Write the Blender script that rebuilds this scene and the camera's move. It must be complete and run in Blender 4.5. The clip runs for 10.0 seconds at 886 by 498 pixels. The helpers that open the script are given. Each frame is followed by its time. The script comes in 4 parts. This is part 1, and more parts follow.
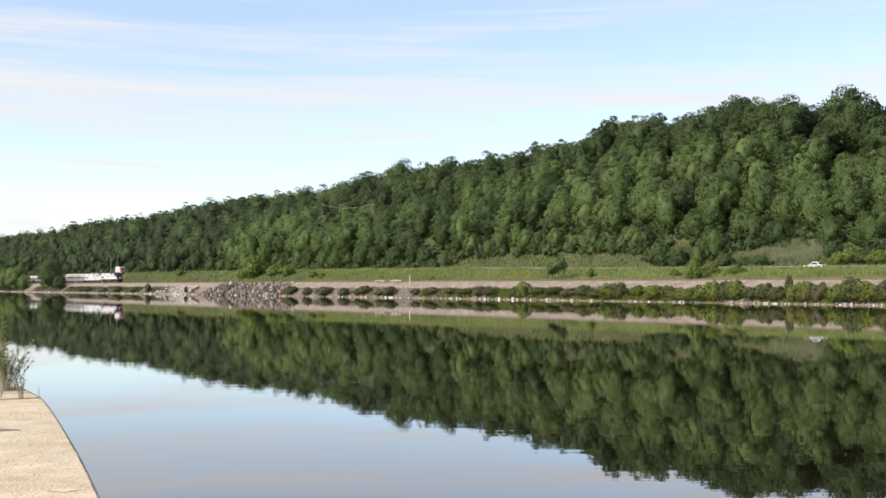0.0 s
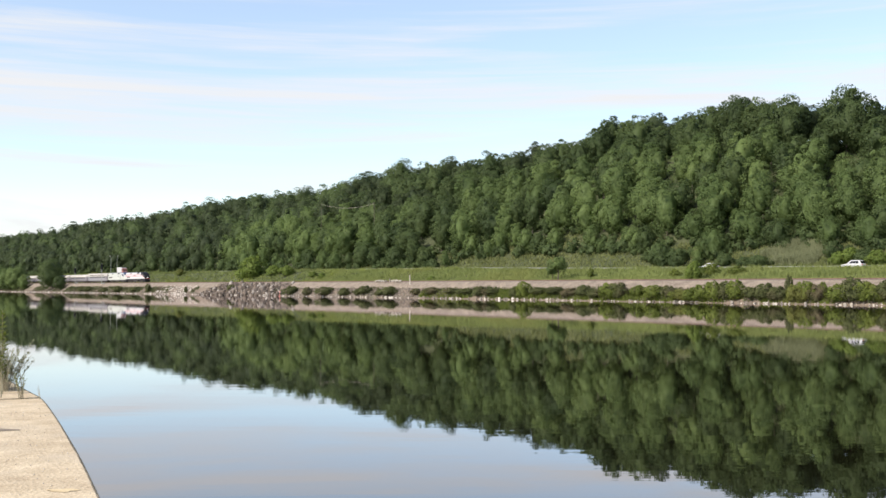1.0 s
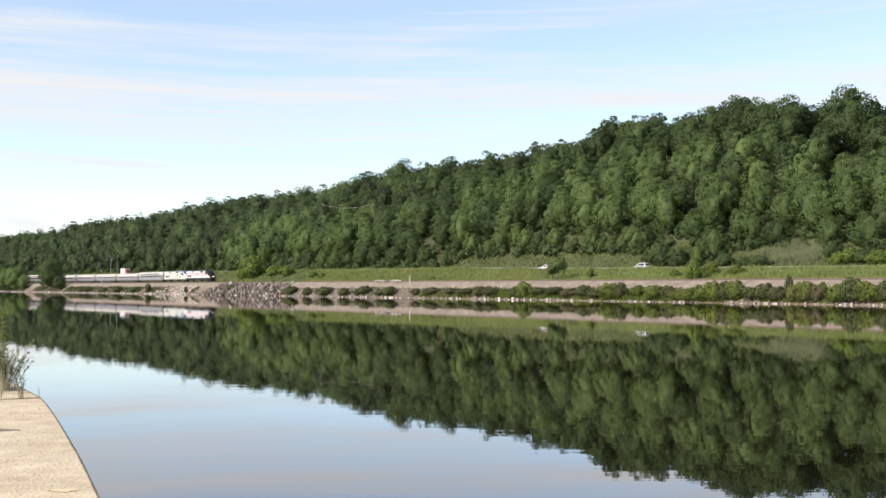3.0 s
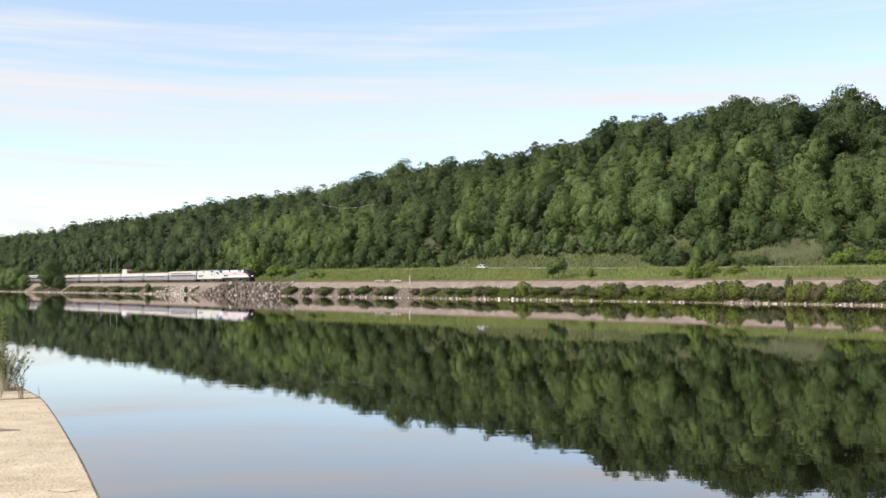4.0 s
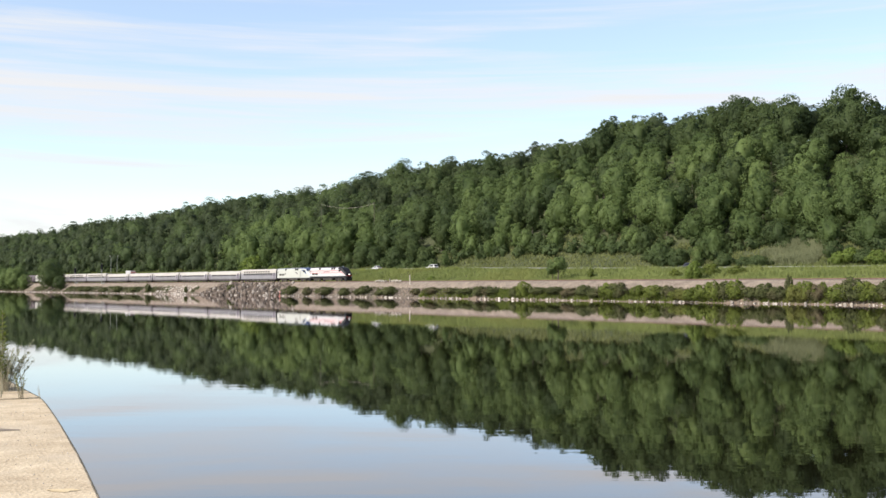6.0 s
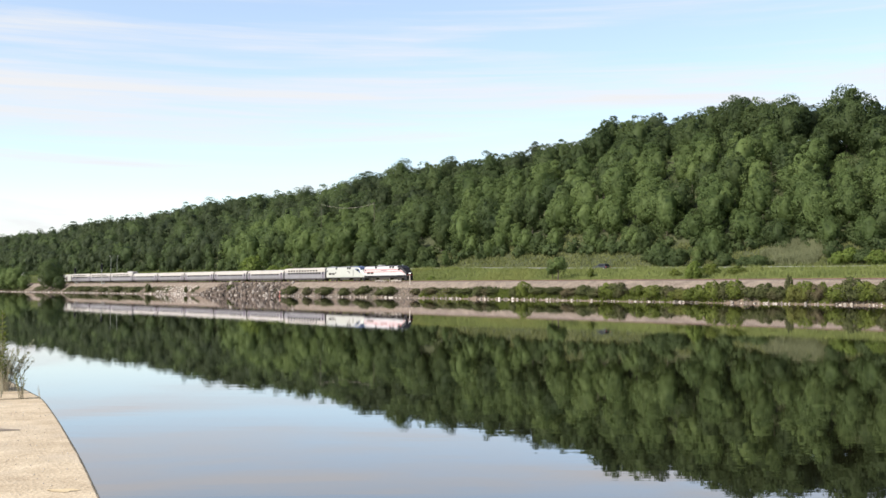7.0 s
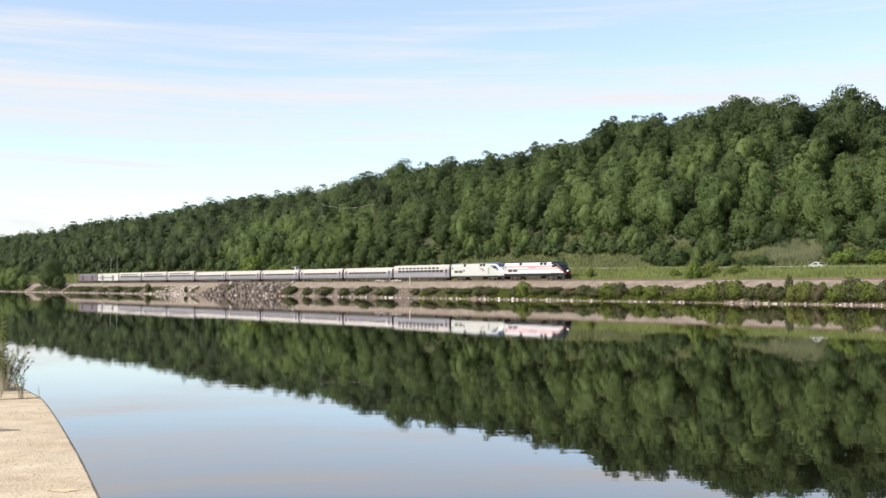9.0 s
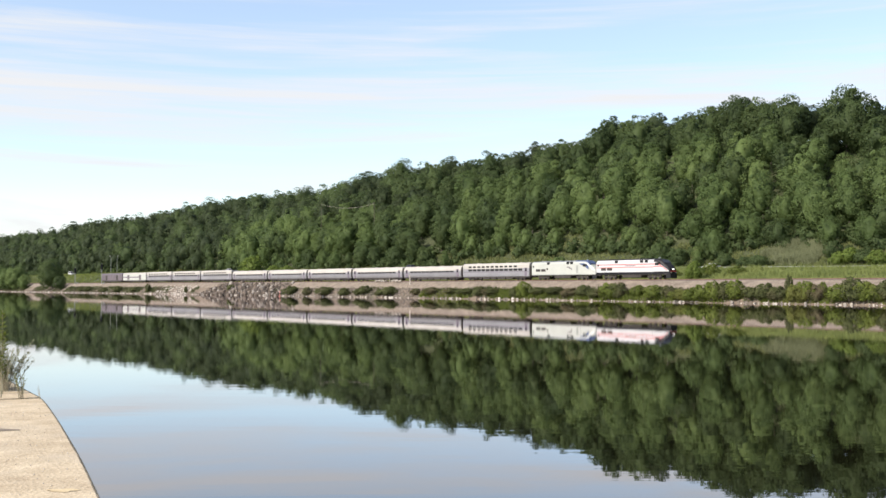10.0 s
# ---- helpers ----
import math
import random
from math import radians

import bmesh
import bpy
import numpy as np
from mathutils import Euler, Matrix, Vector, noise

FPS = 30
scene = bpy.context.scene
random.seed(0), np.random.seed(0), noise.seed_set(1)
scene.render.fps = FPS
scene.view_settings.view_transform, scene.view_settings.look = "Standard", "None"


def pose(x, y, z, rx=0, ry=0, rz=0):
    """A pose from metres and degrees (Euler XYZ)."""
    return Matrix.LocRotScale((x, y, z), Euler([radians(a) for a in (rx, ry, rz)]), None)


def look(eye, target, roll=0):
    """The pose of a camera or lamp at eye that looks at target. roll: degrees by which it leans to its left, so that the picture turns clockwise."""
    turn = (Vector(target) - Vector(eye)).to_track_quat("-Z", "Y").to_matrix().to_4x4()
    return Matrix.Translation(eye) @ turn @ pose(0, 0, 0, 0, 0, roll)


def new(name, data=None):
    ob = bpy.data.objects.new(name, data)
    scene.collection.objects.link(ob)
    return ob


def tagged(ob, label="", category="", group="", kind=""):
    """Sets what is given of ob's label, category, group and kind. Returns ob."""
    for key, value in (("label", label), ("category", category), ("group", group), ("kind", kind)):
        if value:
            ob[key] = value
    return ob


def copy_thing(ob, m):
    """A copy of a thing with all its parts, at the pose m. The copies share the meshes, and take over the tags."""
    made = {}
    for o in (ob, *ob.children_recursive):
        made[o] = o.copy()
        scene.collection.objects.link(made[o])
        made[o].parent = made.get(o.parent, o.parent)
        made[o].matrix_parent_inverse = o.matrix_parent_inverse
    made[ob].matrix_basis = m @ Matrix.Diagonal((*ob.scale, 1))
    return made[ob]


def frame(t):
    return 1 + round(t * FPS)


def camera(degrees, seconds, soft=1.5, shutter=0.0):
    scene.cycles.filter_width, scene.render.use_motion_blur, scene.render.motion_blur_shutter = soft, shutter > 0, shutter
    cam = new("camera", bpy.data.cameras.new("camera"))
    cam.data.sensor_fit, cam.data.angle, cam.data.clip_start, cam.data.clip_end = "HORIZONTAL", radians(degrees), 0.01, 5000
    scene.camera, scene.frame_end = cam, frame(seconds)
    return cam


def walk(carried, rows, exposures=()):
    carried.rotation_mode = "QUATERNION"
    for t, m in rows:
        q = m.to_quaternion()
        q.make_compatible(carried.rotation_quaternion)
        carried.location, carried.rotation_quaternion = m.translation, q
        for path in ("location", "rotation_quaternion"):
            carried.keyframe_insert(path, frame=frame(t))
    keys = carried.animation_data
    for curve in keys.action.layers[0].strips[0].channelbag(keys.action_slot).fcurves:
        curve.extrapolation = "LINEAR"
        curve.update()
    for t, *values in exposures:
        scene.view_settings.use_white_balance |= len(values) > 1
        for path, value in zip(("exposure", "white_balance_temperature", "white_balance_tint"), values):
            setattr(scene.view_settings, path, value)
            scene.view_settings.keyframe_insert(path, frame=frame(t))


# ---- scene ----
# The camera stands still on the quay, 3.3 m above the river.
EYE_Z = 3.3
cam = camera(46.4, 10.0, soft=1.5)
walk(cam, [(0.0, pose(0, 0, EYE_Z, 92.03, 0, 0)), (10.0, pose(0, 0, EYE_Z, 92.03, 0, 0))], [(0.0, 0.53, 6400, 11), (10.0, 0.53, 6400, 11)])

# ---- the valley's own axes: s along the railway, d away from the camera ----
EX, EY = 0.6193, -0.7852     # along the railway, the way the train runs
NX, NY = 0.7852, 0.6193      # across the river
TURN = math.degrees(math.atan2(EY, EX))
TRACK_D, RAIL_Z = 171.5, 4.65
FOCAL = 1830.0


def xy(s, d):
    return (EX * s + NX * d, EY * s + NY * d)


def abreast(b, d):
    """Station along the line d metres off, at the sideways bearing b (tangent times FOCAL) from the quay."""
    return (NY * d - d / (NX * b / FOCAL + NY)) / NX


def lerp(v, table):
    return float(np.interp(v, [a for a, _ in table], [b for _, b in table]))


# ---- world and sun ----
SUN_TO = Vector((-0.72, -0.48, 0.66)).normalized()
world = bpy.data.worlds.new("world")
scene.world = world
world.use_nodes = True
wn, wl = world.node_tree.nodes, world.node_tree.links
wn.clear()
w_out = wn.new("ShaderNodeOutputWorld")
w_bg = wn.new("ShaderNodeBackground")
w_sky = wn.new("ShaderNodeTexSky")
w_sky.sky_type = "NISHITA"
w_sky.sun_disc = False
w_sky.sun_elevation = math.asin(SUN_TO.z)
w_sky.sun_rotation = math.atan2(SUN_TO.x, SUN_TO.y)
w_sky.air_density, w_sky.dust_density, w_sky.ozone_density = 1.0, 0.1, 1.0
w_bg.inputs["Strength"].default_value = 0.15
# thin streaks of high cloud drawn out along the horizon, and low heaped cloud far off
w_co = wn.new("ShaderNodeTexCoord")
w_xyz = wn.new("ShaderNodeSeparateXYZ")
wl.new(w_co.outputs["Generated"], w_xyz.inputs[0])


def cloud(scale, shift, detail, rough, heights, low, high, veil):
    """Noise thresholded by a density that depends on the height over the horizon."""
    mp = wn.new("ShaderNodeMapping")
    mp.inputs["Scale"].default_value, mp.inputs["Location"].default_value = scale, shift
    mp.inputs["Rotation"].default_value = (0.0, radians(1.2), 0.0)
    nz = wn.new("ShaderNodeTexNoise")
    nz.inputs["Scale"].default_value, nz.inputs["Detail"].default_value = 1.0, detail
    nz.inputs["Roughness"].default_value, nz.inputs["Distortion"].default_value = rough, 0.3
    wl.new(w_co.outputs["Generated"], mp.inputs["Vector"])
    wl.new(mp.outputs[0], nz.inputs["Vector"])
    rp = wn.new("ShaderNodeValToRGB")
    els = rp.color_ramp.elements
    while len(els) < len(heights):
        els.new(0.5)
    for e, (z, v) in zip(els, heights):
        e.position, e.color = z, (v, v, v, 1)
    wl.new(w_xyz.outputs["Z"], rp.inputs[0])
    ad = wn.new("ShaderNodeMath")
    ad.operation = "ADD"
    wl.new(nz.outputs["Fac"], ad.inputs[0])
    wl.new(rp.outputs[0], ad.inputs[1])
    rg = wn.new("ShaderNodeMapRange")
    rg.interpolation_type = "SMOOTHSTEP"
    rg.inputs["From Min"].default_value, rg.inputs["From Max"].default_value = low, high
    wl.new(ad.outputs[0], rg.inputs["Value"])
    rg.inputs["To Min"].default_value = veil
    return rg.outputs[0]


streaks = cloud((2.6, 1.6, 56.0), (3.1, 0.0, 0.0), 7.0, 0.58, [(0.0, 0.22), (0.06, 0.2), (0.09, 0.15), (0.12, 0.14), (0.145, 0.21), (0.165, 0.34), (0.19, 0.34), (0.21, 0.24), (0.235, 0.12), (0.27, 0.09), (0.45, 0.1), (1.0, 0.1)], 0.56, 0.98, 0.22)
heaps = cloud((6.0, 4.0, 22.0), (1.4, 0.0, 0.0), 6.0, 0.5, [(0.0, 0.25), (0.05, 0.25), (0.085, 0.16), (0.11, 0.02), (0.2, 0.0), (1.0, 0.0)], 0.66, 0.92, 0.0)
w_max = wn.new("ShaderNodeMath")
w_max.operation = "MAXIMUM"
wl.new(streaks, w_max.inputs[0])
wl.new(heaps, w_max.inputs[1])
w_mix = wn.new("ShaderNodeMix")
w_mix.data_type = "RGBA"
w_mix.inputs[7].default_value = (4.12, 4.12, 4.12, 1)
wl.new(w_max.outputs[0], w_mix.inputs[0])
wl.new(w_sky.outputs[0], w_mix.inputs[6])
wl.new(w_mix.outputs[2], w_bg.inputs["Color"])
wl.new(w_bg.outputs[0], w_out.inputs[0])

sun = new("sun", bpy.data.lights.new("sun", "SUN"))
sun.data.energy, sun.data.angle, sun.data.color = 4.2, radians(0.6), (1.0, 0.94, 0.84)
sun.matrix_world = look(SUN_TO * 100, (0, 0, 0))


# ---- materials ----
def material(name, low, high, rough=0.8, scale=2.0, fine=30.0, bump=0.3, metal=0.0, island=0.0, leaf=0.0, spec=0.5, patch=None, whole=0.0):
    """Two colours mixed by coarse and fine noise at real size, with relief. island, whole: how far separate pieces and whole things differ; leaf: light let through."""
    m = bpy.data.materials.new(name)
    m.use_nodes = True
    n, l = m.node_tree.nodes, m.node_tree.links
    b = n["Principled BSDF"]
    geo = n.new("ShaderNodeNewGeometry")
    n1, n2 = n.new("ShaderNodeTexNoise"), n.new("ShaderNodeTexNoise")
    n1.inputs["Scale"].default_value, n2.inputs["Scale"].default_value = scale, fine
    n1.inputs["Detail"].default_value = n2.inputs["Detail"].default_value = 4.0
    l.new(geo.outputs["Position"], n1.inputs["Vector"])
    l.new(geo.outputs["Position"], n2.inputs["Vector"])
    add = n.new("ShaderNodeMath")
    add.operation = "ADD"
    l.new(n1.outputs["Fac"], add.inputs[0])
    l.new(n2.outputs["Fac"], add.inputs[1])
    total = add.outputs[0]
    if island:
        mad = n.new("ShaderNodeMath")
        mad.operation = "MULTIPLY_ADD"
        mad.inputs[1].default_value = island
        l.new(geo.outputs["Random Per Island"], mad.inputs[0])
        l.new(total, mad.inputs[2])
        total = mad.outputs[0]
    if whole:
        info, mad = n.new("ShaderNodeObjectInfo"), n.new("ShaderNodeMath")
        mad.operation = "MULTIPLY_ADD"
        mad.inputs[1].default_value = whole
        l.new(info.outputs["Random"], mad.inputs[0])
        l.new(total, mad.inputs[2])
        total = mad.outputs[0]
    rng = n.new("ShaderNodeMapRange")
    rng.inputs["From Min"].default_value = 0.68 + island * 0.15 + whole * 0.15
    rng.inputs["From Max"].default_value = 1.32 + island * 0.85 + whole * 0.85
    l.new(total, rng.inputs["Value"])
    mix = n.new("ShaderNodeMix")
    mix.data_type = "RGBA"
    mix.inputs[6].default_value, mix.inputs[7].default_value = (*low, 1), (*high, 1)
    l.new(rng.outputs[0], mix.inputs[0])
    colour = mix.outputs[2]
    if patch:
        # large patches of a third colour
        n3 = n.new("ShaderNodeTexNoise")
        n3.inputs["Scale"].default_value = patch[1]
        n3.inputs["Detail"].default_value = 2.0
        l.new(geo.outputs["Position"], n3.inputs["Vector"])
        r3 = n.new("ShaderNodeMapRange")
        r3.inputs["From Min"].default_value, r3.inputs["From Max"].default_value = patch[2], patch[2] + 0.16
        l.new(n3.outputs["Fac"], r3.inputs["Value"])
        m3 = n.new("ShaderNodeMix")
        m3.data_type = "RGBA"
        m3.inputs[7].default_value = (*patch[0], 1)
        l.new(r3.outputs[0], m3.inputs[0])
        l.new(colour, m3.inputs[6])
        colour = m3.outputs[2]
    l.new(colour, b.inputs["Base Color"])
    b.inputs["Roughness"].default_value, b.inputs["Metallic"].default_value = rough, metal
    b.inputs["Specular IOR Level"].default_value = spec
    if bump:
        bp = n.new("ShaderNodeBump")
        bp.inputs["Strength"].default_value, bp.inputs["Distance"].default_value = bump, 0.5 / fine
        l.new(n2.outputs["Fac"], bp.inputs["Height"])
        l.new(bp.outputs[0], b.inputs["Normal"])
    if leaf:
        tr = n.new("ShaderNodeBsdfTranslucent")
        l.new(colour, tr.inputs["Color"])
        ms = n.new("ShaderNodeMixShader")
        ms.inputs[0].default_value = leaf
        l.new(b.outputs[0], ms.inputs[1])
        l.new(tr.outputs[0], ms.inputs[2])
        l.new(ms.outputs[0], n["Material Output"].inputs[0])
    return m


M_FOREST = material("forest_leaves", (0.050, 0.075, 0.028), (0.112, 0.149, 0.052), 0.6, 0.10, 6.0, 0, island=0.06, leaf=0.5, spec=0.2, patch=((0.115, 0.150, 0.052), 0.03, 0.56), whole=0.9)
M_OLD_WOOD = material("old_wood_leaves", (0.044, 0.062, 0.029), (0.094, 0.120, 0.049), 0.6, 0.10, 6.0, 0, island=0.06, leaf=0.5, spec=0.2)
M_MID_WOOD = material("middle_wood_leaves", (0.064, 0.094, 0.036), (0.134, 0.176, 0.062), 0.6, 0.10, 6.0, 0, island=0.06, leaf=0.5, spec=0.2)
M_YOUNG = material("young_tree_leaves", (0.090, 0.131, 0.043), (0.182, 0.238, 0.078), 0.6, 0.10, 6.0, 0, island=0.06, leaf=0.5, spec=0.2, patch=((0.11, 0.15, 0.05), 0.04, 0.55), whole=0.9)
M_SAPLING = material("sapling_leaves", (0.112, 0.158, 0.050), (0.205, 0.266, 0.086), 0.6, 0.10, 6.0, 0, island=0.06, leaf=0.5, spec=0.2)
M_SHRUB = material("shrub_leaves", (0.08, 0.105, 0.020), (0.205, 0.24, 0.048), 0.6, 0.25, 2.0, 0, island=0.5, leaf=0.4, spec=0.2, patch=((0.19, 0.175, 0.055), 0.10, 0.55))
M_DULL = material("dull_leaves", (0.062, 0.072, 0.026), (0.135, 0.145, 0.052), 0.7, 0.25, 2.0, 0, island=0.5, leaf=0.35, spec=0.2, patch=((0.155, 0.125, 0.07), 0.12, 0.53))
M_BRIGHT = material("bright_leaves", (0.10, 0.14, 0.025), (0.20, 0.255, 0.055), 0.6, 0.4, 2.0, 0, island=0.5, leaf=0.4, spec=0.2)
M_BARK = material("bark", (0.07, 0.055, 0.04), (0.16, 0.13, 0.10), 0.9, 1.0, 12.0, 0.6)
M_GRASS = material("tall_grass", (0.13, 0.158, 0.048), (0.245, 0.27, 0.09), 0.7, 0.12, 1.5, 0, island=0.45, leaf=0.25, spec=0.2, patch=((0.25, 0.285, 0.06), 0.02, 0.50))
M_MEADOW = material("meadow_grass", (0.155, 0.188, 0.058), (0.275, 0.302, 0.095), 0.7, 0.12, 1.5, 0, island=0.4, leaf=0.25, spec=0.2, patch=((0.25, 0.26, 0.08), 0.03, 0.52))
M_DRY = material("dry_grass", (0.125, 0.145, 0.048), (0.205, 0.215, 0.078), 0.7, 0.15, 1.5, 0, island=0.45, leaf=0.2, spec=0.2)
M_REED = material("reed_grass", (0.16, 0.175, 0.085), (0.28, 0.285, 0.155), 0.7, 0.2, 1.5, 0, island=0.4, leaf=0.2, spec=0.2)
M_WEED = material("bank_weeds", (0.055, 0.07, 0.025), (0.125, 0.135, 0.052), 0.7, 0.3, 2.0, 0, island=0.5, leaf=0.2, spec=0.2, patch=((0.13, 0.10, 0.065), 0.12, 0.54))
M_SOIL = material("soil", (0.036, 0.044, 0.015), (0.08, 0.085, 0.034), 0.95, 0.15, 2.0, 0.5)
M_BANK = material("bank_earth", (0.12, 0.086, 0.060), (0.225, 0.170, 0.122), 0.95, 0.5, 5.0, 0.9, patch=((0.10, 0.095, 0.045), 0.13, 0.56))
M_BALLAST = material("ballast", (0.128, 0.097, 0.072), (0.285, 0.224, 0.168), 0.95, 0.6, 3.0, 0.9)
M_ROCK = material("riprap_rock", (0.085, 0.066, 0.05), (0.22, 0.18, 0.142), 0.9, 0.5, 6.0, 0.6, island=0.7)
M_PALE_ROCK = material("pale_rock", (0.24, 0.195, 0.155), (0.62, 0.55, 0.47), 0.9, 0.6, 6.0, 0.5, island=0.7)
M_DARK_ROCK = material("heap_rock", (0.034, 0.025, 0.019), (0.165, 0.124, 0.094), 0.9, 0.5, 6.0, 0.6, island=1.4)
M_ROAD = material("asphalt", (0.09, 0.09, 0.085), (0.15, 0.145, 0.14), 0.85, 0.4, 20.0, 0.3)
M_GALV = material("galvanised_steel", (0.24, 0.24, 0.21), (0.36, 0.355, 0.32), 0.6, 0.5, 8.0, 0.1, metal=0.2)
M_RAIL = material("rusty_rail", (0.12, 0.065, 0.045), (0.22, 0.13, 0.10), 0.7, 0.5, 10.0, 0.2, metal=0.3)
M_TIE = material("tie_wood", (0.09, 0.07, 0.06), (0.17, 0.14, 0.12), 0.9, 1.0, 10.0, 0.4)
M_CONCRETE = material("worn_concrete", (0.39, 0.285, 0.175), (0.69, 0.555, 0.375), 0.9, 3.0, 34.0, 0.9, patch=((0.50, 0.40, 0.28), 0.9, 0.55))
M_EDGE = material("dark_concrete", (0.05, 0.05, 0.04), (0.12, 0.11, 0.09), 0.9, 2.0, 20.0, 0.5)
M_SILVER = material("brushed_steel", (0.25, 0.232, 0.235), (0.33, 0.31, 0.312), 0.45, 0.3, 3.0, 0.05, metal=0.5)
M_ROOF = material("cream_roof", (0.36, 0.32, 0.275), (0.46, 0.415, 0.36), 0.6, 0.3, 4.0, 0.05)
M_WHITE = material("white_paint", (0.46, 0.435, 0.42), (0.55, 0.525, 0.505), 0.35, 0.4, 3.0, 0.03)
M_GREYW = material("light_grey_paint", (0.39, 0.385, 0.335), (0.46, 0.45, 0.395), 0.35, 0.4, 3.0, 0.03)
M_BLACK = material("black_paint", (0.007, 0.006, 0.007), (0.015, 0.013, 0.014), 0.5, 0.6, 4.0, 0.05, spec=0.25)
M_UNDER = material("underframe_grime", (0.025, 0.020, 0.017), (0.065, 0.053, 0.044), 0.85, 0.8, 8.0, 0.3)
M_RED = material("red_paint", (0.50, 0.03, 0.03), (0.62, 0.06, 0.05), 0.4, 0.5, 4.0, 0.03)
M_PINK = material("weathered_red_paint", (0.48, 0.05, 0.05), (0.58, 0.10, 0.09), 0.5, 0.5, 4.0, 0.03)
M_BLUE = material("blue_paint", (0.05, 0.07, 0.145), (0.08, 0.105, 0.20), 0.4, 0.5, 4.0, 0.03)
M_STRIPE = material("faded_stripe_paint", (0.13, 0.10, 0.125), (0.19, 0.155, 0.18), 0.5, 0.5, 4.0, 0.03)
M_GLASS = material("dark_window_glass", (0.012, 0.012, 0.014), (0.02, 0.021, 0.024), 0.12, 0.5, 3.0, 0.0, spec=0.3)
M_BROWN = material("dark_brown_paint", (0.085, 0.065, 0.07), (0.14, 0.11, 0.115), 0.6, 0.4, 3.0, 0.05)
M_TYRE = material("tyre_rubber", (0.02, 0.02, 0.02), (0.035, 0.035, 0.035), 0.9, 3.0, 20.0, 0.1)
M_CHROME = material("bare_metal", (0.5, 0.5, 0.5), (0.6, 0.6, 0.6), 0.3, 1.0, 8.0, 0.05, metal=0.9)
M_STEM = material("weed_stems", (0.22, 0.19, 0.12), (0.42, 0.37, 0.26), 0.8, 6.0, 30.0, 0)
M_LAMP = bpy.data.materials.new("headlight_glow")
M_LAMP.use_nodes = True
M_LAMP.node_tree.nodes["Principled BSDF"].inputs["Emission Color"].default_value = (1, 0.95, 0.85, 1)
M_LAMP.node_tree.nodes["Principled BSDF"].inputs["Emission Strength"].default_value = 1.6

# still water: a clear gloss over a dark, murky body, with long low ripples
M_WATER = bpy.data.materials.new("river_water")
M_WATER.use_nodes = True
n, l = M_WATER.node_tree.nodes, M_WATER.node_tree.links
n.remove(n["Principled BSDF"])
murk, gloss, blend = n.new("ShaderNodeBsdfDiffuse"), n.new("ShaderNodeBsdfGlossy"), n.new("ShaderNodeMixShader")
murk.inputs["Color"].default_value = (0.007, 0.0065, 0.003, 1)
gloss.inputs["Color"].default_value = (1.0, 0.985, 1.0, 1)
gloss.inputs["Roughness"].default_value = 0.0
facing, power = n.new("ShaderNodeLayerWeight"), n.new("ShaderNodeMath")
facing.inputs["Blend"].default_value = 0.5
power.operation = "POWER"
power.inputs[1].default_value = 3.45
l.new(facing.outputs["Facing"], power.inputs[0])
l.new(power.outputs[0], blend.inputs[0])
l.new(murk.outputs[0], blend.inputs[1])
l.new(gloss.outputs[0], blend.inputs[2])
l.new(blend.outputs[0], n["Material Output"].inputs[0])
geo = n.new("ShaderNodeNewGeometry")
mp = n.new("ShaderNodeMapping")
mp.inputs["Rotation"].default_value = (0, 0, radians(-8))
mp.inputs["Scale"].default_value = (0.13, 1.7, 1)
wv = n.new("ShaderNodeTexNoise")
wv.inputs["Scale"].default_value, wv.inputs["Detail"].default_value = 1.0, 3.0
bp = n.new("ShaderNodeBump")
bp.inputs["Strength"].default_value, bp.inputs["Distance"].default_value = 1.0, 0.0011
l.new(geo.outputs["Position"], mp.inputs["Vector"])
l.new(mp.outputs[0], wv.inputs["Vector"])
l.new(wv.outputs["Fac"], bp.inputs["Height"])
l.new(bp.outputs[0], gloss.inputs["Normal"])


# ---- mesh helpers ----
def mesh_from(name, verts, faces, mat):
    me = bpy.data.meshes.new(name)
    me.from_pydata([tuple(v) for v in verts], [], faces)
    me.materials.append(mat)
    me.update()
    return me


def mesh_np(name, verts, faces, mats, index=None, normals=None):
    """A mesh from arrays: verts (n, 3), faces (m, k) of one corner count, or a list of such arrays."""
    me = bpy.data.meshes.new(name)
    faces = faces if isinstance(faces, list) else [faces]
    loops = np.concatenate([f.ravel() for f in faces]).astype(np.int32)
    totals = np.concatenate([np.full(len(f), f.shape[1]) for f in faces]).astype(np.int32)
    starts = np.concatenate([[0], np.cumsum(totals)[:-1]]).astype(np.int32)
    me.vertices.add(len(verts))
    me.vertices.foreach_set("co", np.asarray(verts, dtype=np.float32).ravel())
    me.loops.add(len(loops))
    me.loops.foreach_set("vertex_index", loops)
    me.polygons.add(len(totals))
    me.polygons.foreach_set("loop_start", starts)
    me.polygons.foreach_set("loop_total", totals)
    for m in mats:
        me.materials.append(m)
    if index is not None:
        me.polygons.foreach_set("material_index", np.asarray(index, dtype=np.int32))
    me.update(calc_edges=True)
    if normals is not None:
        me.polygons.foreach_set("use_smooth", np.ones(len(totals), dtype=bool))
        me.normals_split_custom_set_from_vertices(np.asarray(normals, dtype=np.float32))
    return me


def part(name, bm, mat, parent, label=""):
    me = bpy.data.meshes.new(name)
    bm.to_mesh(me)
    bm.free()
    me.materials.append(mat)
    ob = new(name, me)
    ob.parent = parent
    return tagged(ob, label)


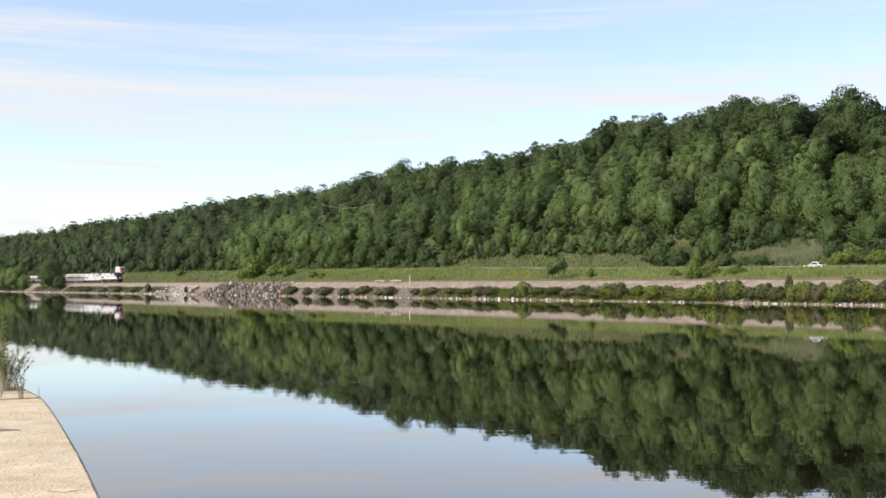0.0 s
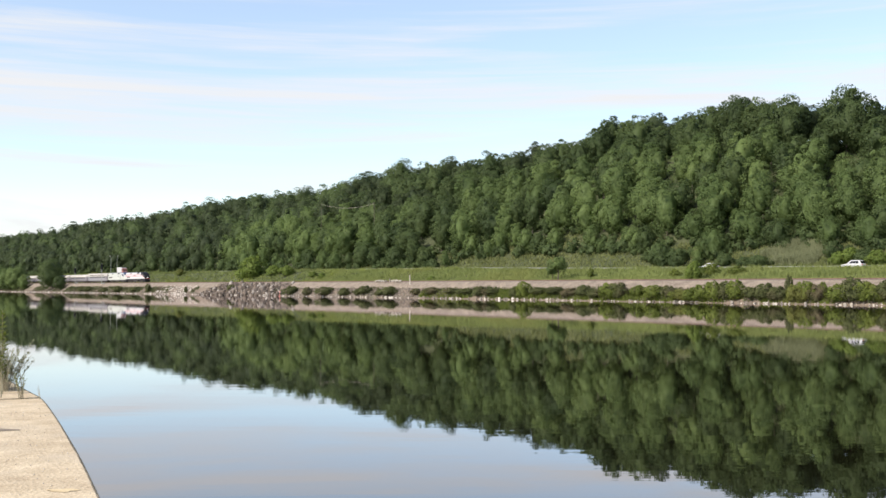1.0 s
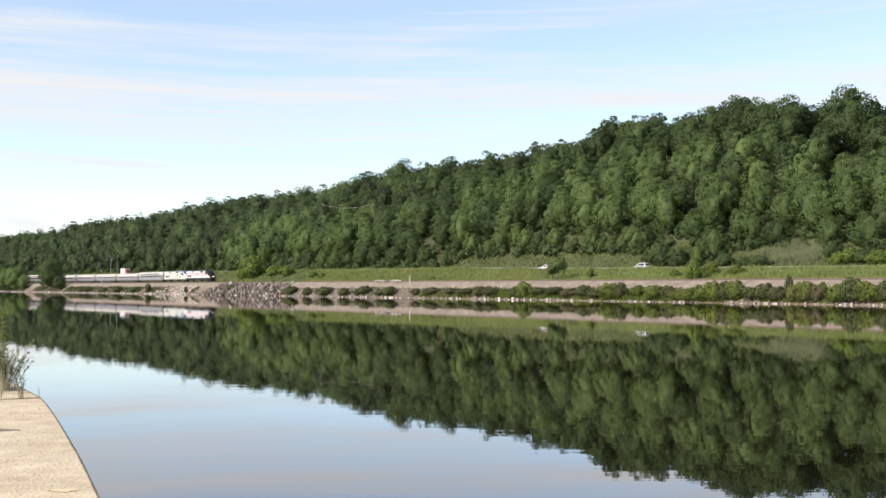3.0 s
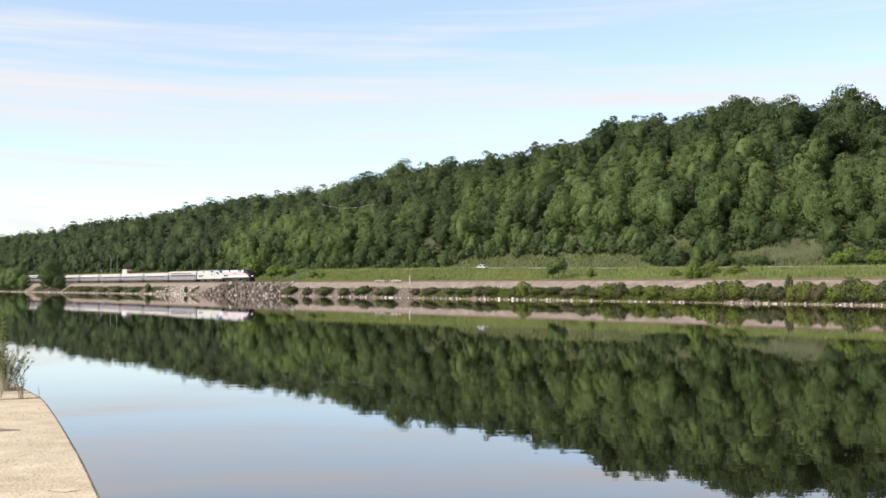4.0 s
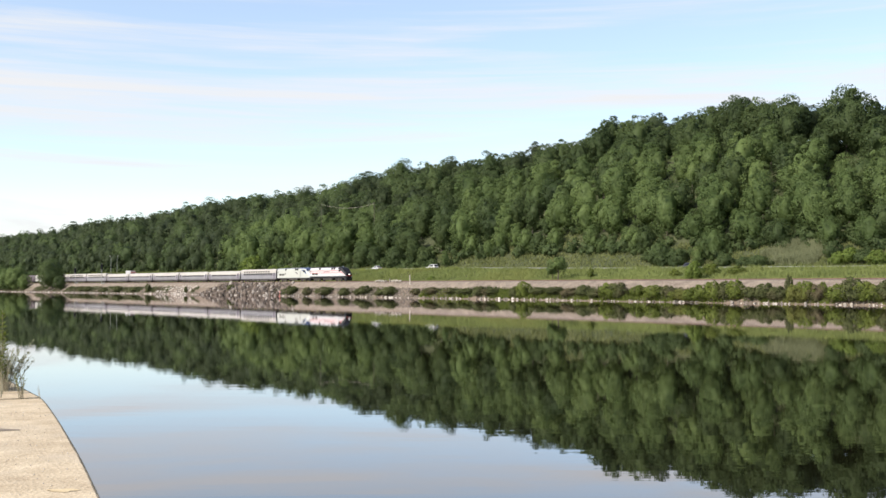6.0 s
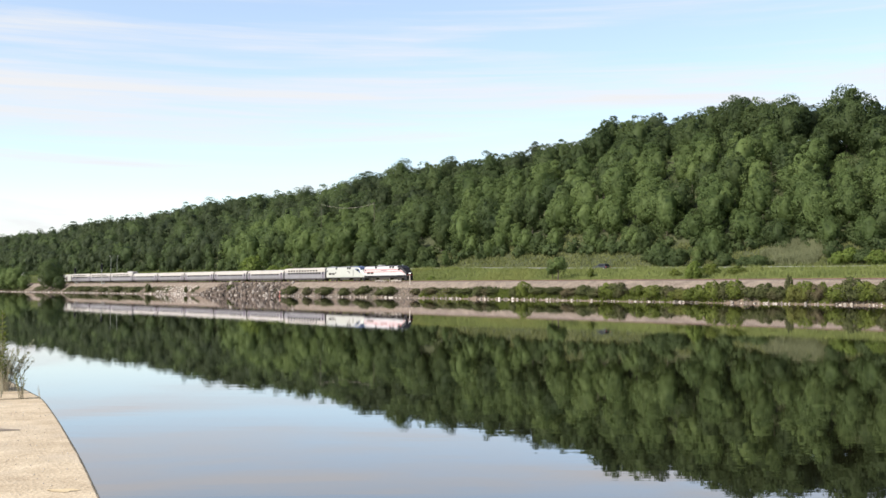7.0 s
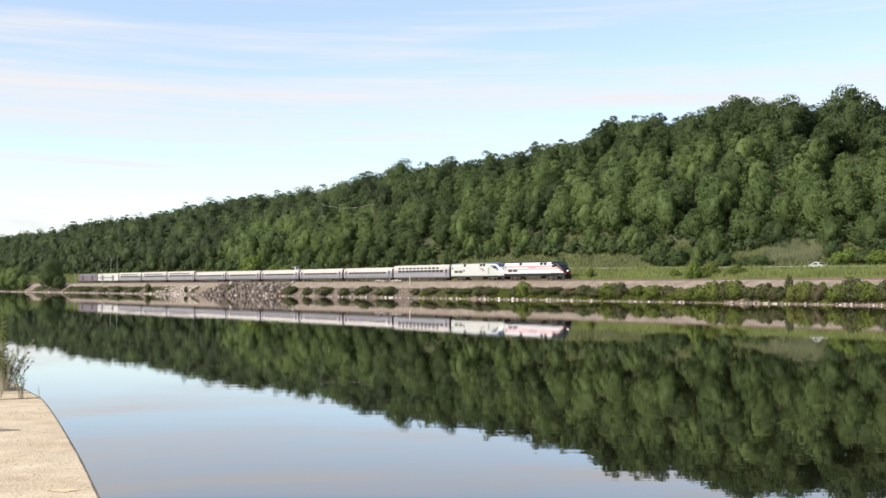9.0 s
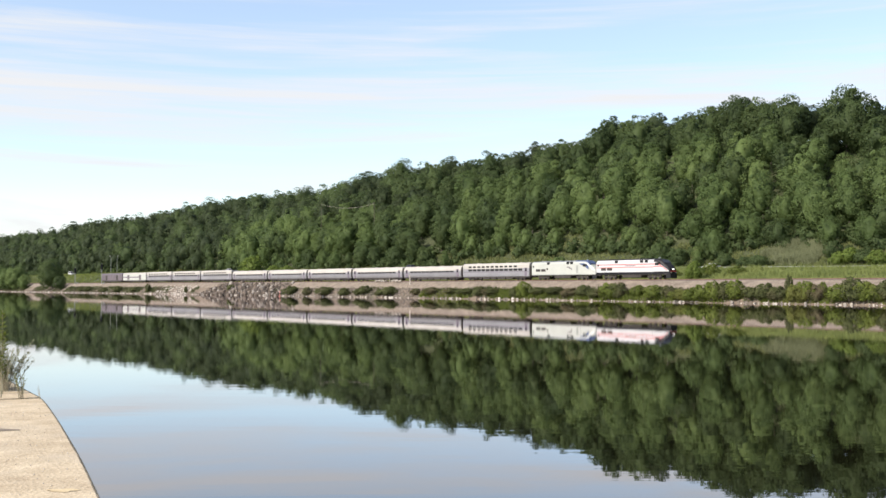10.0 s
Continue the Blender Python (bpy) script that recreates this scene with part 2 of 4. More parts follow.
def box(bm, x0, x1, y0, y1, z0, z1, bevel=0.0):
    vs = [bm.verts.new((x, y, z)) for x in (x0, x1) for y in (y0, y1) for z in (z0, z1)]
    fs = [(0, 1, 3, 2), (4, 6, 7, 5), (0, 4, 5, 1), (2, 3, 7, 6), (0, 2, 6, 4), (1, 5, 7, 3)]
    made = [bm.faces.new([vs[i] for i in f]) for f in fs]
    if bevel:
        edges = list({e for f in made for e in f.edges})
        bmesh.ops.bevel(bm, geom=edges, offset=bevel, segments=2, affect="EDGES")
    return bm


def boxed(*args, bevel=0.0):
    return box(bmesh.new(), *args, bevel=bevel)


def loft(bm, sections, caps=True):
    rows = [[bm.verts.new(p) for p in sec] for sec in sections]
    k = len(rows[0])
    for a, c in zip(rows, rows[1:]):
        for i in range(k):
            bm.faces.new((a[i], a[(i + 1) % k], c[(i + 1) % k], c[i]))
    if caps:
        bm.faces.new(rows[0][::-1])
        bm.faces.new(rows[-1])
    bmesh.ops.recalc_face_normals(bm, faces=bm.faces)
    return bm


def tube(bm, p, q, r0, r1=None, sides=8):
    p, q = Vector(p), Vector(q)
    r1 = r0 if r1 is None else r1
    z = (q - p).normalized()
    x = z.orthogonal().normalized()
    y = z.cross(x)
    ring = [(math.cos(2 * math.pi * i / sides), math.sin(2 * math.pi * i / sides)) for i in range(sides)]
    return loft(bm, [[p + (x * c + y * s) * r0 for c, s in ring], [q + (x * c + y * s) * r1 for c, s in ring]])


def tubed(*args, **kw):
    return tube(bmesh.new(), *args, **kw)


# ---- the ground: one sheet from the far bank over the hill to the horizon ----
ROAD_Z = [(-1500, 9.2), (-520, 9.1), (-420, 9.0), (-300, 8.5), (-238, 8.1), (-193, 7.35), (-112, 6.75), (200, 6.35)]
CANOPY = [(-2600, 30.0), (-1500, 40.0), (-921, 45.9), (-793, 44.0), (-737, 48.0), (-614, 46.8), (-596, 48.7), (-513, 51.4), (-450, 47.4), (-401, 46.3), (-380, 51.7), (-346, 51.2), (-316, 51.8), (-292, 51.8), (-262, 53.2), (-248, 54.0), (-233, 57.1), (-205, 56.6), (-190, 56.1), (-178, 57.4), (-162, 54.8), (-148, 52.2), (-135, 47.2), (-60, 51.2), (300, 50.0), (2600, 40.0)]
EDGE = [(-2600, 205), (-262, 205), (-252, 210), (-215, 210.5), (-182, 209.5), (-172, 206), (-158, 206), (-150, 212), (2600, 213)]
ROAD_D0, ROAD_D1 = 192.5, 202.5
TREE_H = 11.4


def road_z(s):
    return lerp(s, ROAD_Z)


def ground_z(s, d):
    rz, top = road_z(s), lerp(s, CANOPY) - TREE_H
    prof = [(150, -2.0), (162.0, -0.5), (163.2, 0.0), (163.8, 0.35), (165.5, 1.55), (167.6, 2.85), (169.6, 3.95), (173.6, 4.05), (175.8, 3.6),
            (182, 4.6), (190.5, rz - 0.2), (ROAD_D0 - 0.6, rz - 0.12), (ROAD_D1 + 0.8, rz - 0.12), (206, rz + 0.8), (250, top), (300, top + 1), (420, top - 6), (1500, 12), (4000, 0)]
    z = lerp(d, prof)
    if d > 205:
        z += 1.6 * noise.noise((s * 0.03, d * 0.05, 0)) * min(1, (d - 205) / 10)
    elif d < 166.2 or 177 < d < 190:
        z += 0.25 * noise.noise((s * 0.35, d * 0.5, 3.1))
    return z


def sheet(name, stations, ds, mat):
    verts = [(*xy(s, d), ground_z(s, d)) for s in stations for d in ds]
    k = len(ds)
    faces = [(i * k + j, (i + 1) * k + j, (i + 1) * k + j + 1, i * k + j + 1) for i in range(len(stations) - 1) for j in range(k - 1)]
    me = mesh_from(name, verts, faces, mat)
    me.materials.append(M_BANK)
    for i, face in enumerate(me.polygons):
        face.material_index = int(ds[i % (k - 1) + 1] < 169.7)
    return me


S_FINE = [-4000, -3000, -2200, -1600, -1200] + [-1000 + 5 * i for i in range(60)] + [-700 + 2.5 * i for i in range(240)] + [-95, -80, -60, -30, 0, 60, 150, 400, 1000, 2500, 4000]
D_FINE = [140, 150, 162, 163.2, 163.8, 164.6, 165.5, 166.5, 167.6, 168.6, 169.6, 171, 172.3, 173.6, 175.5, 178, 182, 186, 190.5, 191.9, 203.3, 206, 211, 217, 224, 232, 241, 250, 275, 300, 420, 800, 1500, 2500, 4000]
ground = new("ground", sheet("ground", S_FINE, D_FINE, M_SOIL))
tagged(ground, "weedy soil of the far bank and wooded hillside", "ground", kind="structure")

# ballast shoulder and track bed, a layer over the ground
bed_s = [-3000, -1500, -1000] + [-950 + 6 * i for i in range(145)] + [-60, 0, 200, 1000]
BED = [(166.9, 2.55), (168.2, 3.55), (169.7, 4.34), (173.5, 4.38), (175.6, 3.55)]
bed_v = [(*xy(s, d + 0.35 * noise.noise((s * 0.2, d, 7))), z + 0.05 * noise.noise((s * 0.4, d, 1))) for s in bed_s for d, z in BED]
k = len(BED)
ballast = new("ballast_bed", mesh_from("ballast_bed", bed_v, [(i * k + j, (i + 1) * k + j, (i + 1) * k + j + 1, i * k + j + 1) for i in range(len(bed_s) - 1) for j in range(k - 1)], M_BALLAST))
tagged(ballast, "pinkish grey crushed stone railway ballast on the bank", "ballast", kind="structure")

# river
water = new("water", mesh_from("water", [(*xy(-4000, -4000), 0), (*xy(4000, -4000), 0), (*xy(4000, 170), 0), (*xy(-4000, 170), 0)], [(0, 1, 2, 3)], M_WATER))
tagged(water, "calm dark green river mirroring hill and sky", "river", kind="structure")

# road along the foot of the hill
road_s = [-2500, -1500, -1000] + [-900 + 20 * i for i in range(42)] + [0, 200, 1000]
bm = bmesh.new()
loft(bm, [[(*xy(s, ROAD_D0), road_z(s)), (*xy(s, ROAD_D1), road_z(s)), (*xy(s, ROAD_D1), road_z(s) - 0.3), (*xy(s, ROAD_D0), road_z(s) - 0.3)] for s in road_s])
road = tagged(part("road", bm, M_ROAD, None), "grey asphalt two-lane road at the foot of the hill", "road", kind="structure")


# ---- rails ----
def build_track():
    track = tagged(new("railway_track"), "rusty steel rails on wooden ties in stone ballast", "railway track", kind="structure")
    for off in (-0.75, 0.75):
        bm = bmesh.new()
        prof = [(-0.07, -0.17), (0.07, -0.17), (0.02, -0.13), (0.02, -0.05), (0.036, -0.04), (0.036, 0), (-0.036, 0), (-0.036, -0.04), (-0.02, -0.05), (-0.02, -0.13)]
        loft(bm, [[(*xy(s, TRACK_D + off + a), RAIL_Z + c) for a, c in prof] for s in (-2500, -900, -60, 800)])
        part("rail", bm, M_RAIL, track)
    ties_v, ties_f = [], []
    cube = np.array([(x, y, z) for x in (-0.11, 0.11) for y in (-1.3, 1.3) for z in (-0.2, 0.0)])
    quads = np.array([(0, 1, 3, 2), (4, 6, 7, 5), (0, 4, 5, 1), (2, 3, 7, 6), (1, 5, 7, 3)])
    for i in range(1300):
        s = -780 + i * 0.55
        c, y, z = cube[:, 0], cube[:, 1], cube[:, 2]
        ties_v.append(np.stack([EX * (s + c) + NX * (TRACK_D + y), EY * (s + c) + NY * (TRACK_D + y), z + RAIL_Z - 0.17], 1))
        ties_f.append(quads + 8 * i)
    ties = new("ties", mesh_np("ties", np.concatenate(ties_v), np.concatenate(ties_f), [M_TIE]))
    ties.parent = track
    tagged(ties, kind="stuff")


build_track()


# ---- leaves, trees, grass ----
ICO = bmesh.new()
bmesh.ops.create_icosphere(ICO, subdivisions=1, radius=1.0)
ICO_V = np.array([v.co[:] for v in ICO.verts])
ICO_F = np.array([[v.index for v in f.verts] for f in ICO.faces])
ICO.free()
# a coarser twenty-sided core
gold = (1 + 5 ** 0.5) / 2
CORE_V = np.array([(-1, gold, 0), (1, gold, 0), (-1, -gold, 0), (1, -gold, 0), (0, -1, gold), (0, 1, gold), (0, -1, -gold), (0, 1, -gold), (gold, 0, -1), (gold, 0, 1), (-gold, 0, -1), (-gold, 0, 1)]) / math.hypot(1, gold)
CORE_F = np.array([(i, j, k) for i in range(12) for j in range(i + 1, 12) for k in range(j + 1, 12)
                   if max(np.linalg.norm(CORE_V[i] - CORE_V[j]), np.linalg.norm(CORE_V[j] - CORE_V[k]), np.linalg.norm(CORE_V[i] - CORE_V[k])) < 1.1])
CORE_F = np.array([f if np.dot(np.cross(CORE_V[f[1]] - CORE_V[f[0]], CORE_V[f[2]] - CORE_V[f[0]]), CORE_V[f[0]]) > 0 else f[::-1] for f in CORE_F])


LUMP = bmesh.new()
bmesh.ops.create_icosphere(LUMP, subdivisions=2, radius=1.0)
LUMP_V = np.array([v.co[:] for v in LUMP.verts])
LUMP_F = np.array([[v.index for v in f.verts] for f in LUMP.faces])
LUMP.free()


def unit(v):
    return v / (np.linalg.norm(v, axis=-1, keepdims=True) + 1e-9)


def leaves(rng, centres, normals, size, spread=0.5):
    """Pointed leaf sprays of one triangle each, mostly facing outward."""
    m = len(centres)
    nrm = unit(normals + rng.normal(0, spread, (m, 3)))
    a = unit(np.cross(nrm, rng.normal(0, 1, (m, 3))))
    c = np.cross(nrm, a)
    q = size * rng.uniform(0.6, 1.4, (m, 1))
    v = np.stack([centres - a * q, centres - c * q * 0.9 + nrm * q * 0.2, centres + a * q], 1).reshape(-1, 3)
    return v, np.arange(3 * m).reshape(m, 3), nrm


def leaf_mass(rng, specs, per_lobe, leaf, middle, inner, lobe_share):
    """Loose rounded clumps of leaf sprays over a close inner crown. Returns verts, triangles, normals."""
    body = LUMP_V * inner * (1 + rng.uniform(-0.14, 0.1, (len(LUMP_V), 1))) + middle
    vs, fs, nrs, k = [body], [LUMP_F], [unit(LUMP_V + rng.normal(0, 0.3, LUMP_V.shape))], len(LUMP_V)
    for c, r, sc in specs:
        dirs = unit(unit(rng.normal(0, 1, (per_lobe, 3))) + 0.55 * unit(c - middle) + np.array([0, 0, 0.2]))
        pts = c + dirs * sc * r * rng.triangular(0.5, 1.0, 1.1, (per_lobe, 1))
        lv, lf, ln = leaves(rng, pts, dirs, leaf, 0.5)
        soft = unit(lobe_share * dirs + (1 - lobe_share) * unit(pts - middle) + 0.3 * ln + np.array([0, 0, 0.10]))
        vs.append(lv)
        fs.append(lf + k)
        nrs.append(np.repeat(soft, 3, axis=0))
        k += len(lv)
    return np.concatenate(vs), np.concatenate(fs), np.concatenate(nrs)


def crown(seed, width, height, base, lobes, per_lobe, leaf, squat=1.0):
    """Upright or bushy crown built from the ground up."""
    rng = np.random.default_rng(seed)
    specs = []
    for i in range(lobes):
        h = (i + 0.5) / lobes
        ang = i * 2.4 + rng.uniform(-0.5, 0.5)
        out = math.sin(math.pi * min(0.97, 0.14 + 0.8 * h)) ** 0.7 * rng.uniform(0.4, 0.85)
        r = width * 0.5 * rng.uniform(0.24, 0.46) * (1.0 if h < 0.8 else 0.85)
        c = np.array([math.cos(ang) * out * width * 0.5, math.sin(ang) * out * width * 0.5, base + r * 0.55 + h * (height - base - 1.5 * r)])
        specs.append((c, r, np.array([1.0, 1.0, rng.uniform(0.75, 1.0) * squat])))
    return leaf_mass(rng, specs, per_lobe, leaf, np.array([0, 0, base + 0.38 * (height - base)]), np.array([width * 0.24, width * 0.24, (height - base) * 0.28]), 0.5)


def dome(seed, width, height, base, lobes, per_lobe, leaf, small=0.11, big=0.25, low=-0.93):
    """Broad rounded crown: clumps set round an egg-shaped body, uneven in size and reach."""
    rng = np.random.default_rng(seed)
    specs = []
    mid = np.array([*(rng.uniform(-0.06, 0.06, 2) * width), base + 0.52 * (height - base)])
    for i in range(lobes):
        up = 0.97 - (0.97 - low) * (i + 0.5) / lobes
        ang = i * 2.4 + rng.uniform(-0.5, 0.5)
        r = width * rng.uniform(small, big)
        out = math.sqrt(1 - up * up)
        reach = rng.uniform(0.84, 1.06)
        c = mid + np.array([math.cos(ang) * out * (width / 2 - 0.75 * r), math.sin(ang) * out * (width / 2 - 0.75 * r), up * ((height - base) * 0.48 - 0.75 * r)]) * reach
        specs.append((c, r, np.array([rng.uniform(0.9, 1.2), rng.uniform(0.9, 1.2), rng.uniform(0.75, 1.0)])))
    return leaf_mass(rng, specs, per_lobe, leaf, mid, np.array([width * 0.28, width * 0.28, (height - base) * 0.34]), 0.46)


def trunk_mesh(seed, height, radius):
    rng = random.Random(seed)
    bm = bmesh.new()
    tube(bm, (0, 0, -0.6), (0.15, 0, height * 0.45), radius, radius * 0.7)
    tube(bm, (0.15, 0, height * 0.44), (0.0, 0.2, height * 0.85), radius * 0.7, radius * 0.2)
    for _ in range(5):
        a, z = rng.uniform(0, 6.28), height * rng.uniform(0.3, 0.6)
        r = height * rng.uniform(0.15, 0.25)
        tube(bm, (0.12, 0, z), (math.cos(a) * r, math.sin(a) * r, z + r * 0.9), radius * 0.4, radius * 0.12, sides=6)
    me = bpy.data.meshes.new("trunk")
    bm.to_mesh(me)
    bm.free()
    me.materials.append(M_BARK)
    return me


def plant_tree(s, d, scale, turn, crown_me, trunk_me, label, name="tree", category="tree", group="", z=None):
    ob = new(name)
    c = new("crown", crown_me)
    c.parent = ob
    if trunk_me:
        t = new("trunk", trunk_me)
        t.parent = ob
    ob.matrix_world = Matrix.LocRotScale((*xy(s, d), ground_z(s, d) if z is None else z), Euler((0, 0, turn)), (scale, scale, scale))
    return tagged(ob, label, category, group)


# wooded hill: the trees of the nearest slope singly, the rest as far woods
rng = np.random.default_rng(5)
VARIANTS, LIGHTER = [], []
for i in range(7):
    wide, tall, low = rng.uniform(6.6, 10.0), rng.uniform(11.3, 14.2), rng.uniform(-1.4, -0.6)
    v, f, nr = dome(40 + i, wide, tall, low, 22, 116, 0.285)
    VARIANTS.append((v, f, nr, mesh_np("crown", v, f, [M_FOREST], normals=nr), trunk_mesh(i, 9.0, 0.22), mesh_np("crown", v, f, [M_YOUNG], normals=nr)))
    LIGHTER.append(dome(60 + i, wide * 1.1, tall, low, 12, 56, 0.43, 0.16, 0.28))
spots = []
s = -1500.0
while s < -88:
    near = s > -520
    edge = lerp(s, EDGE)
    d = edge + rng.uniform(0, 2.5)
    row = 0
    while d < (276 if near else 262):
        spots.append((s + rng.uniform(-4, 4), d, row))
        d += rng.uniform(5.0, 8.0)
        row += 1
    s += 6.2 if near else 10.0
single, far = [], []
for sp in sorted(spots, key=lambda q: -q[0]):
    (single if sp[0] > -330 and sp[2] < 7 and len(single) < 260 and sp[0] > -300 else far).append(sp)
for s, d, row in single:
    c = VARIANTS[rng.integers(7)]
    sc = rng.uniform(0.7, 1.1) * (rng.uniform(0.45, 0.8) if row == 0 else 1.0)
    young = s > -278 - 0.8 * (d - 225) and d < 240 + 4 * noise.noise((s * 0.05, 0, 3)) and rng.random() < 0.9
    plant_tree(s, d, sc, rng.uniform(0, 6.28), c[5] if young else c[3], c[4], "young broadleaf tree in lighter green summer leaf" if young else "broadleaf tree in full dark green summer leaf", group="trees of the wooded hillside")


def join_woods(name, trees, mats, label):
    vs, fs, ns, ix, k = [], [], [], [], 0
    for s, d, row in trees:
        v, f, nr = VARIANTS[rng.integers(7)][:3] if s > -380 and d < 254 else LIGHTER[rng.integers(7)]
        sc, a = rng.uniform(0.7, 1.1) * (rng.uniform(0.45, 0.8) if row == 0 else 1.0), rng.uniform(0, 6.28)
        ca, sa = math.cos(a), math.sin(a)
        x, y = xy(s, d)
        vs.append(np.stack([(v[:, 0] * ca - v[:, 1] * sa) * sc + x, (v[:, 0] * sa + v[:, 1] * ca) * sc + y, v[:, 2] * sc + ground_z(s, d)], 1))
        ns.append(np.stack([nr[:, 0] * ca - nr[:, 1] * sa, nr[:, 0] * sa + nr[:, 1] * ca, nr[:, 2]], 1))
        fs.append(f + k)
        ix.append(np.full(len(f), rng.integers(len(mats))))
        k += len(v)
    ob = new(name, mesh_np(name, np.concatenate(vs), np.concatenate(fs), mats, np.concatenate(ix), normals=np.concatenate(ns)))
    tagged(ob, label, "woods", kind="stuff")


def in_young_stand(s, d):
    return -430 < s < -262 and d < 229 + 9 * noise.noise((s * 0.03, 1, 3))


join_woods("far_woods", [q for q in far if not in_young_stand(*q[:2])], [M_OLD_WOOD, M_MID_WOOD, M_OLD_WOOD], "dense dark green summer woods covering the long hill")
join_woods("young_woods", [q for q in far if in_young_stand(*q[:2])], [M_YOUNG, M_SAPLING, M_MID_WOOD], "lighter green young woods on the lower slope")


def tufts(name, count, s0, s1, d0, d1, height, width, mat, label, category="grass", keep=None, seed=1):
    """Grass in tufts of thin pointed blades."""
    r = np.random.default_rng(seed)
    blades = []
    made = 0
    while made < count:
        s, d = r.uniform(s0, s1), r.uniform(d0, d1)
        if keep and not keep(s, d):
            made += 1
            continue
        x, y = xy(s, d)
        z = ground_z(s, d)
        hgt = height * (0.6 + 0.8 * max(0, 0.5 + noise.noise((s * 0.1, d * 0.3, seed)))) * r.uniform(0.7, 1.25)
        for _ in range(4):
            a = r.uniform(0, 6.28)
            ox, oy = r.normal(0, width * 1.2, 2)
            w = width * r.uniform(0.5, 1)
            lx, ly = r.normal(0, hgt * 0.25, 2)
            blades.append(((x + ox - math.cos(a) * w, y + oy - math.sin(a) * w, z - 0.1), (x + ox + math.cos(a) * w, y + oy + math.sin(a) * w, z - 0.1), (x + ox + lx, y + oy + ly, z + hgt * r.uniform(0.6, 1))))
        made += 1
    v = np.array(blades).reshape(-1, 3)
    ob = new(name, mesh_np(name, v, np.arange(len(v)).reshape(-1, 3), [mat]))
    return tagged(ob, label, category, kind="stuff")


tufts("field_grass", 14000, -720, -296, 175.2, 191.8, 0.8, 0.15, M_GRASS, "bright green meadow grass between railway and road", seed=2)
tufts("tall_meadow", 25000, -304, -88, 175.2, 191.8, 0.95, 0.10, M_MEADOW, "tall dull green meadow grass between railway and road", seed=22)
tufts("slope_grass", 15000, -330, -88, 203.5, 219, 0.85, 0.15, M_DRY, "yellowish rough grass on the slope above the road", keep=lambda s, d: d < lerp(s, EDGE) + 7, seed=3)
tufts("verge_grass", 4000, -720, -330, 203.0, 207, 0.9, 0.25, M_GRASS, "green grass on the verge behind the road", seed=4)
R0, R1 = abreast(565, 209), abreast(690, 209)
tufts("reeds", 6500, R0, R1, 206.5, 214, 1.9, 0.09, M_REED, "pale feathery reed grass on a mound above the road", keep=lambda s, d: abs((s - R0) / (R1 - R0) - 0.5) < 0.5 - 0.05 * abs(d - 210) + 0.25 * noise.noise((s * 0.3, d * 0.3, 1)), seed=5)
tufts("bank_weeds", 13000, -760, -88, 163.9, 167.4, 0.6, 0.16, M_WEED, "mixed green and brown weeds on the river bank", "weeds", keep=lambda s, d: noise.noise((s * 0.06, 4, 0)) > (-0.25 if s > -215 else 0.1 if s > -380 else -0.12), seed=6)
tufts("waterside_weeds", 9000, -218, -88, 163.4, 166.2, 0.75, 0.09, M_SHRUB, "rank green weeds down to the waterside stones", "weeds", keep=lambda s, d: noise.noise((s * 0.09, 6, 0)) > -0.2, seed=26)

tufts("roadside_grass", 4500, -560, -88, 190.4, 192.1, 0.8, 0.2, M_GRASS, "low roadside grass along the road", keep=lambda s, d: not -202 < s < -162, seed=7)

# brushy undergrowth along the wood's edge
vs, fs, ns, k = [], [], [], 0
BRUSH = [crown(110 + i, 3.4, 2.8, 0.0, 7, 40, 0.26) for i in range(4)]
s = -700.0
while s < -90:
    v, f, nr = BRUSH[rng.integers(4)]
    d = lerp(s, EDGE) - 0.5 + (15.0 if s > -270 else 9.0) * rng.random() ** 1.3
    sc, a = rng.uniform(0.6, 1.45), rng.uniform(0, 6.28)
    x, y = xy(s, d)
    vs.append(np.stack([(v[:, 0] * math.cos(a) - v[:, 1] * math.sin(a)) * sc + x, (v[:, 0] * math.sin(a) + v[:, 1] * math.cos(a)) * sc + y, v[:, 2] * sc + ground_z(s, d) - 0.2], 1))
    ns.append(np.stack([nr[:, 0] * math.cos(a) - nr[:, 1] * math.sin(a), nr[:, 0] * math.sin(a) + nr[:, 1] * math.cos(a), nr[:, 2]], 1))
    fs.append(f + k)
    k += len(v)
    s += rng.uniform(0.25, 0.75) * (1 if s > -300 else 3.0)
brush = new("undergrowth", mesh_np("undergrowth", np.concatenate(vs), np.concatenate(fs), [M_MID_WOOD], normals=np.concatenate(ns)))
tagged(brush, "tangled green undergrowth along the wood's edge", "undergrowth", kind="stuff")


# ---- rocks along the water ----
def rocks(name, spots, mat, label, category="rocks", seed=1):
    """spots: rows of s, d, z, size."""
    r = np.random.default_rng(seed)
    vs, fs = [], []
    for i, (s, d, z, q) in enumerate(spots):
        rot = np.array(Euler(r.uniform(0, 6.28, 3)).to_matrix())
        v = (ICO_V * (1 + r.uniform(-0.3, 0.3, (len(ICO_V), 1))) * np.array([1.0, r.uniform(0.5, 0.9), r.uniform(0.4, 0.8)]) * q) @ rot.T
        x, y = xy(s, d)
        vs.append(v + np.array([x, y, z]))
        fs.append(ICO_F + len(ICO_V) * i)
    ob = new(name, mesh_np(name, np.concatenate(vs), np.concatenate(fs), [mat]))
    return tagged(ob, label, category, kind="stuff")


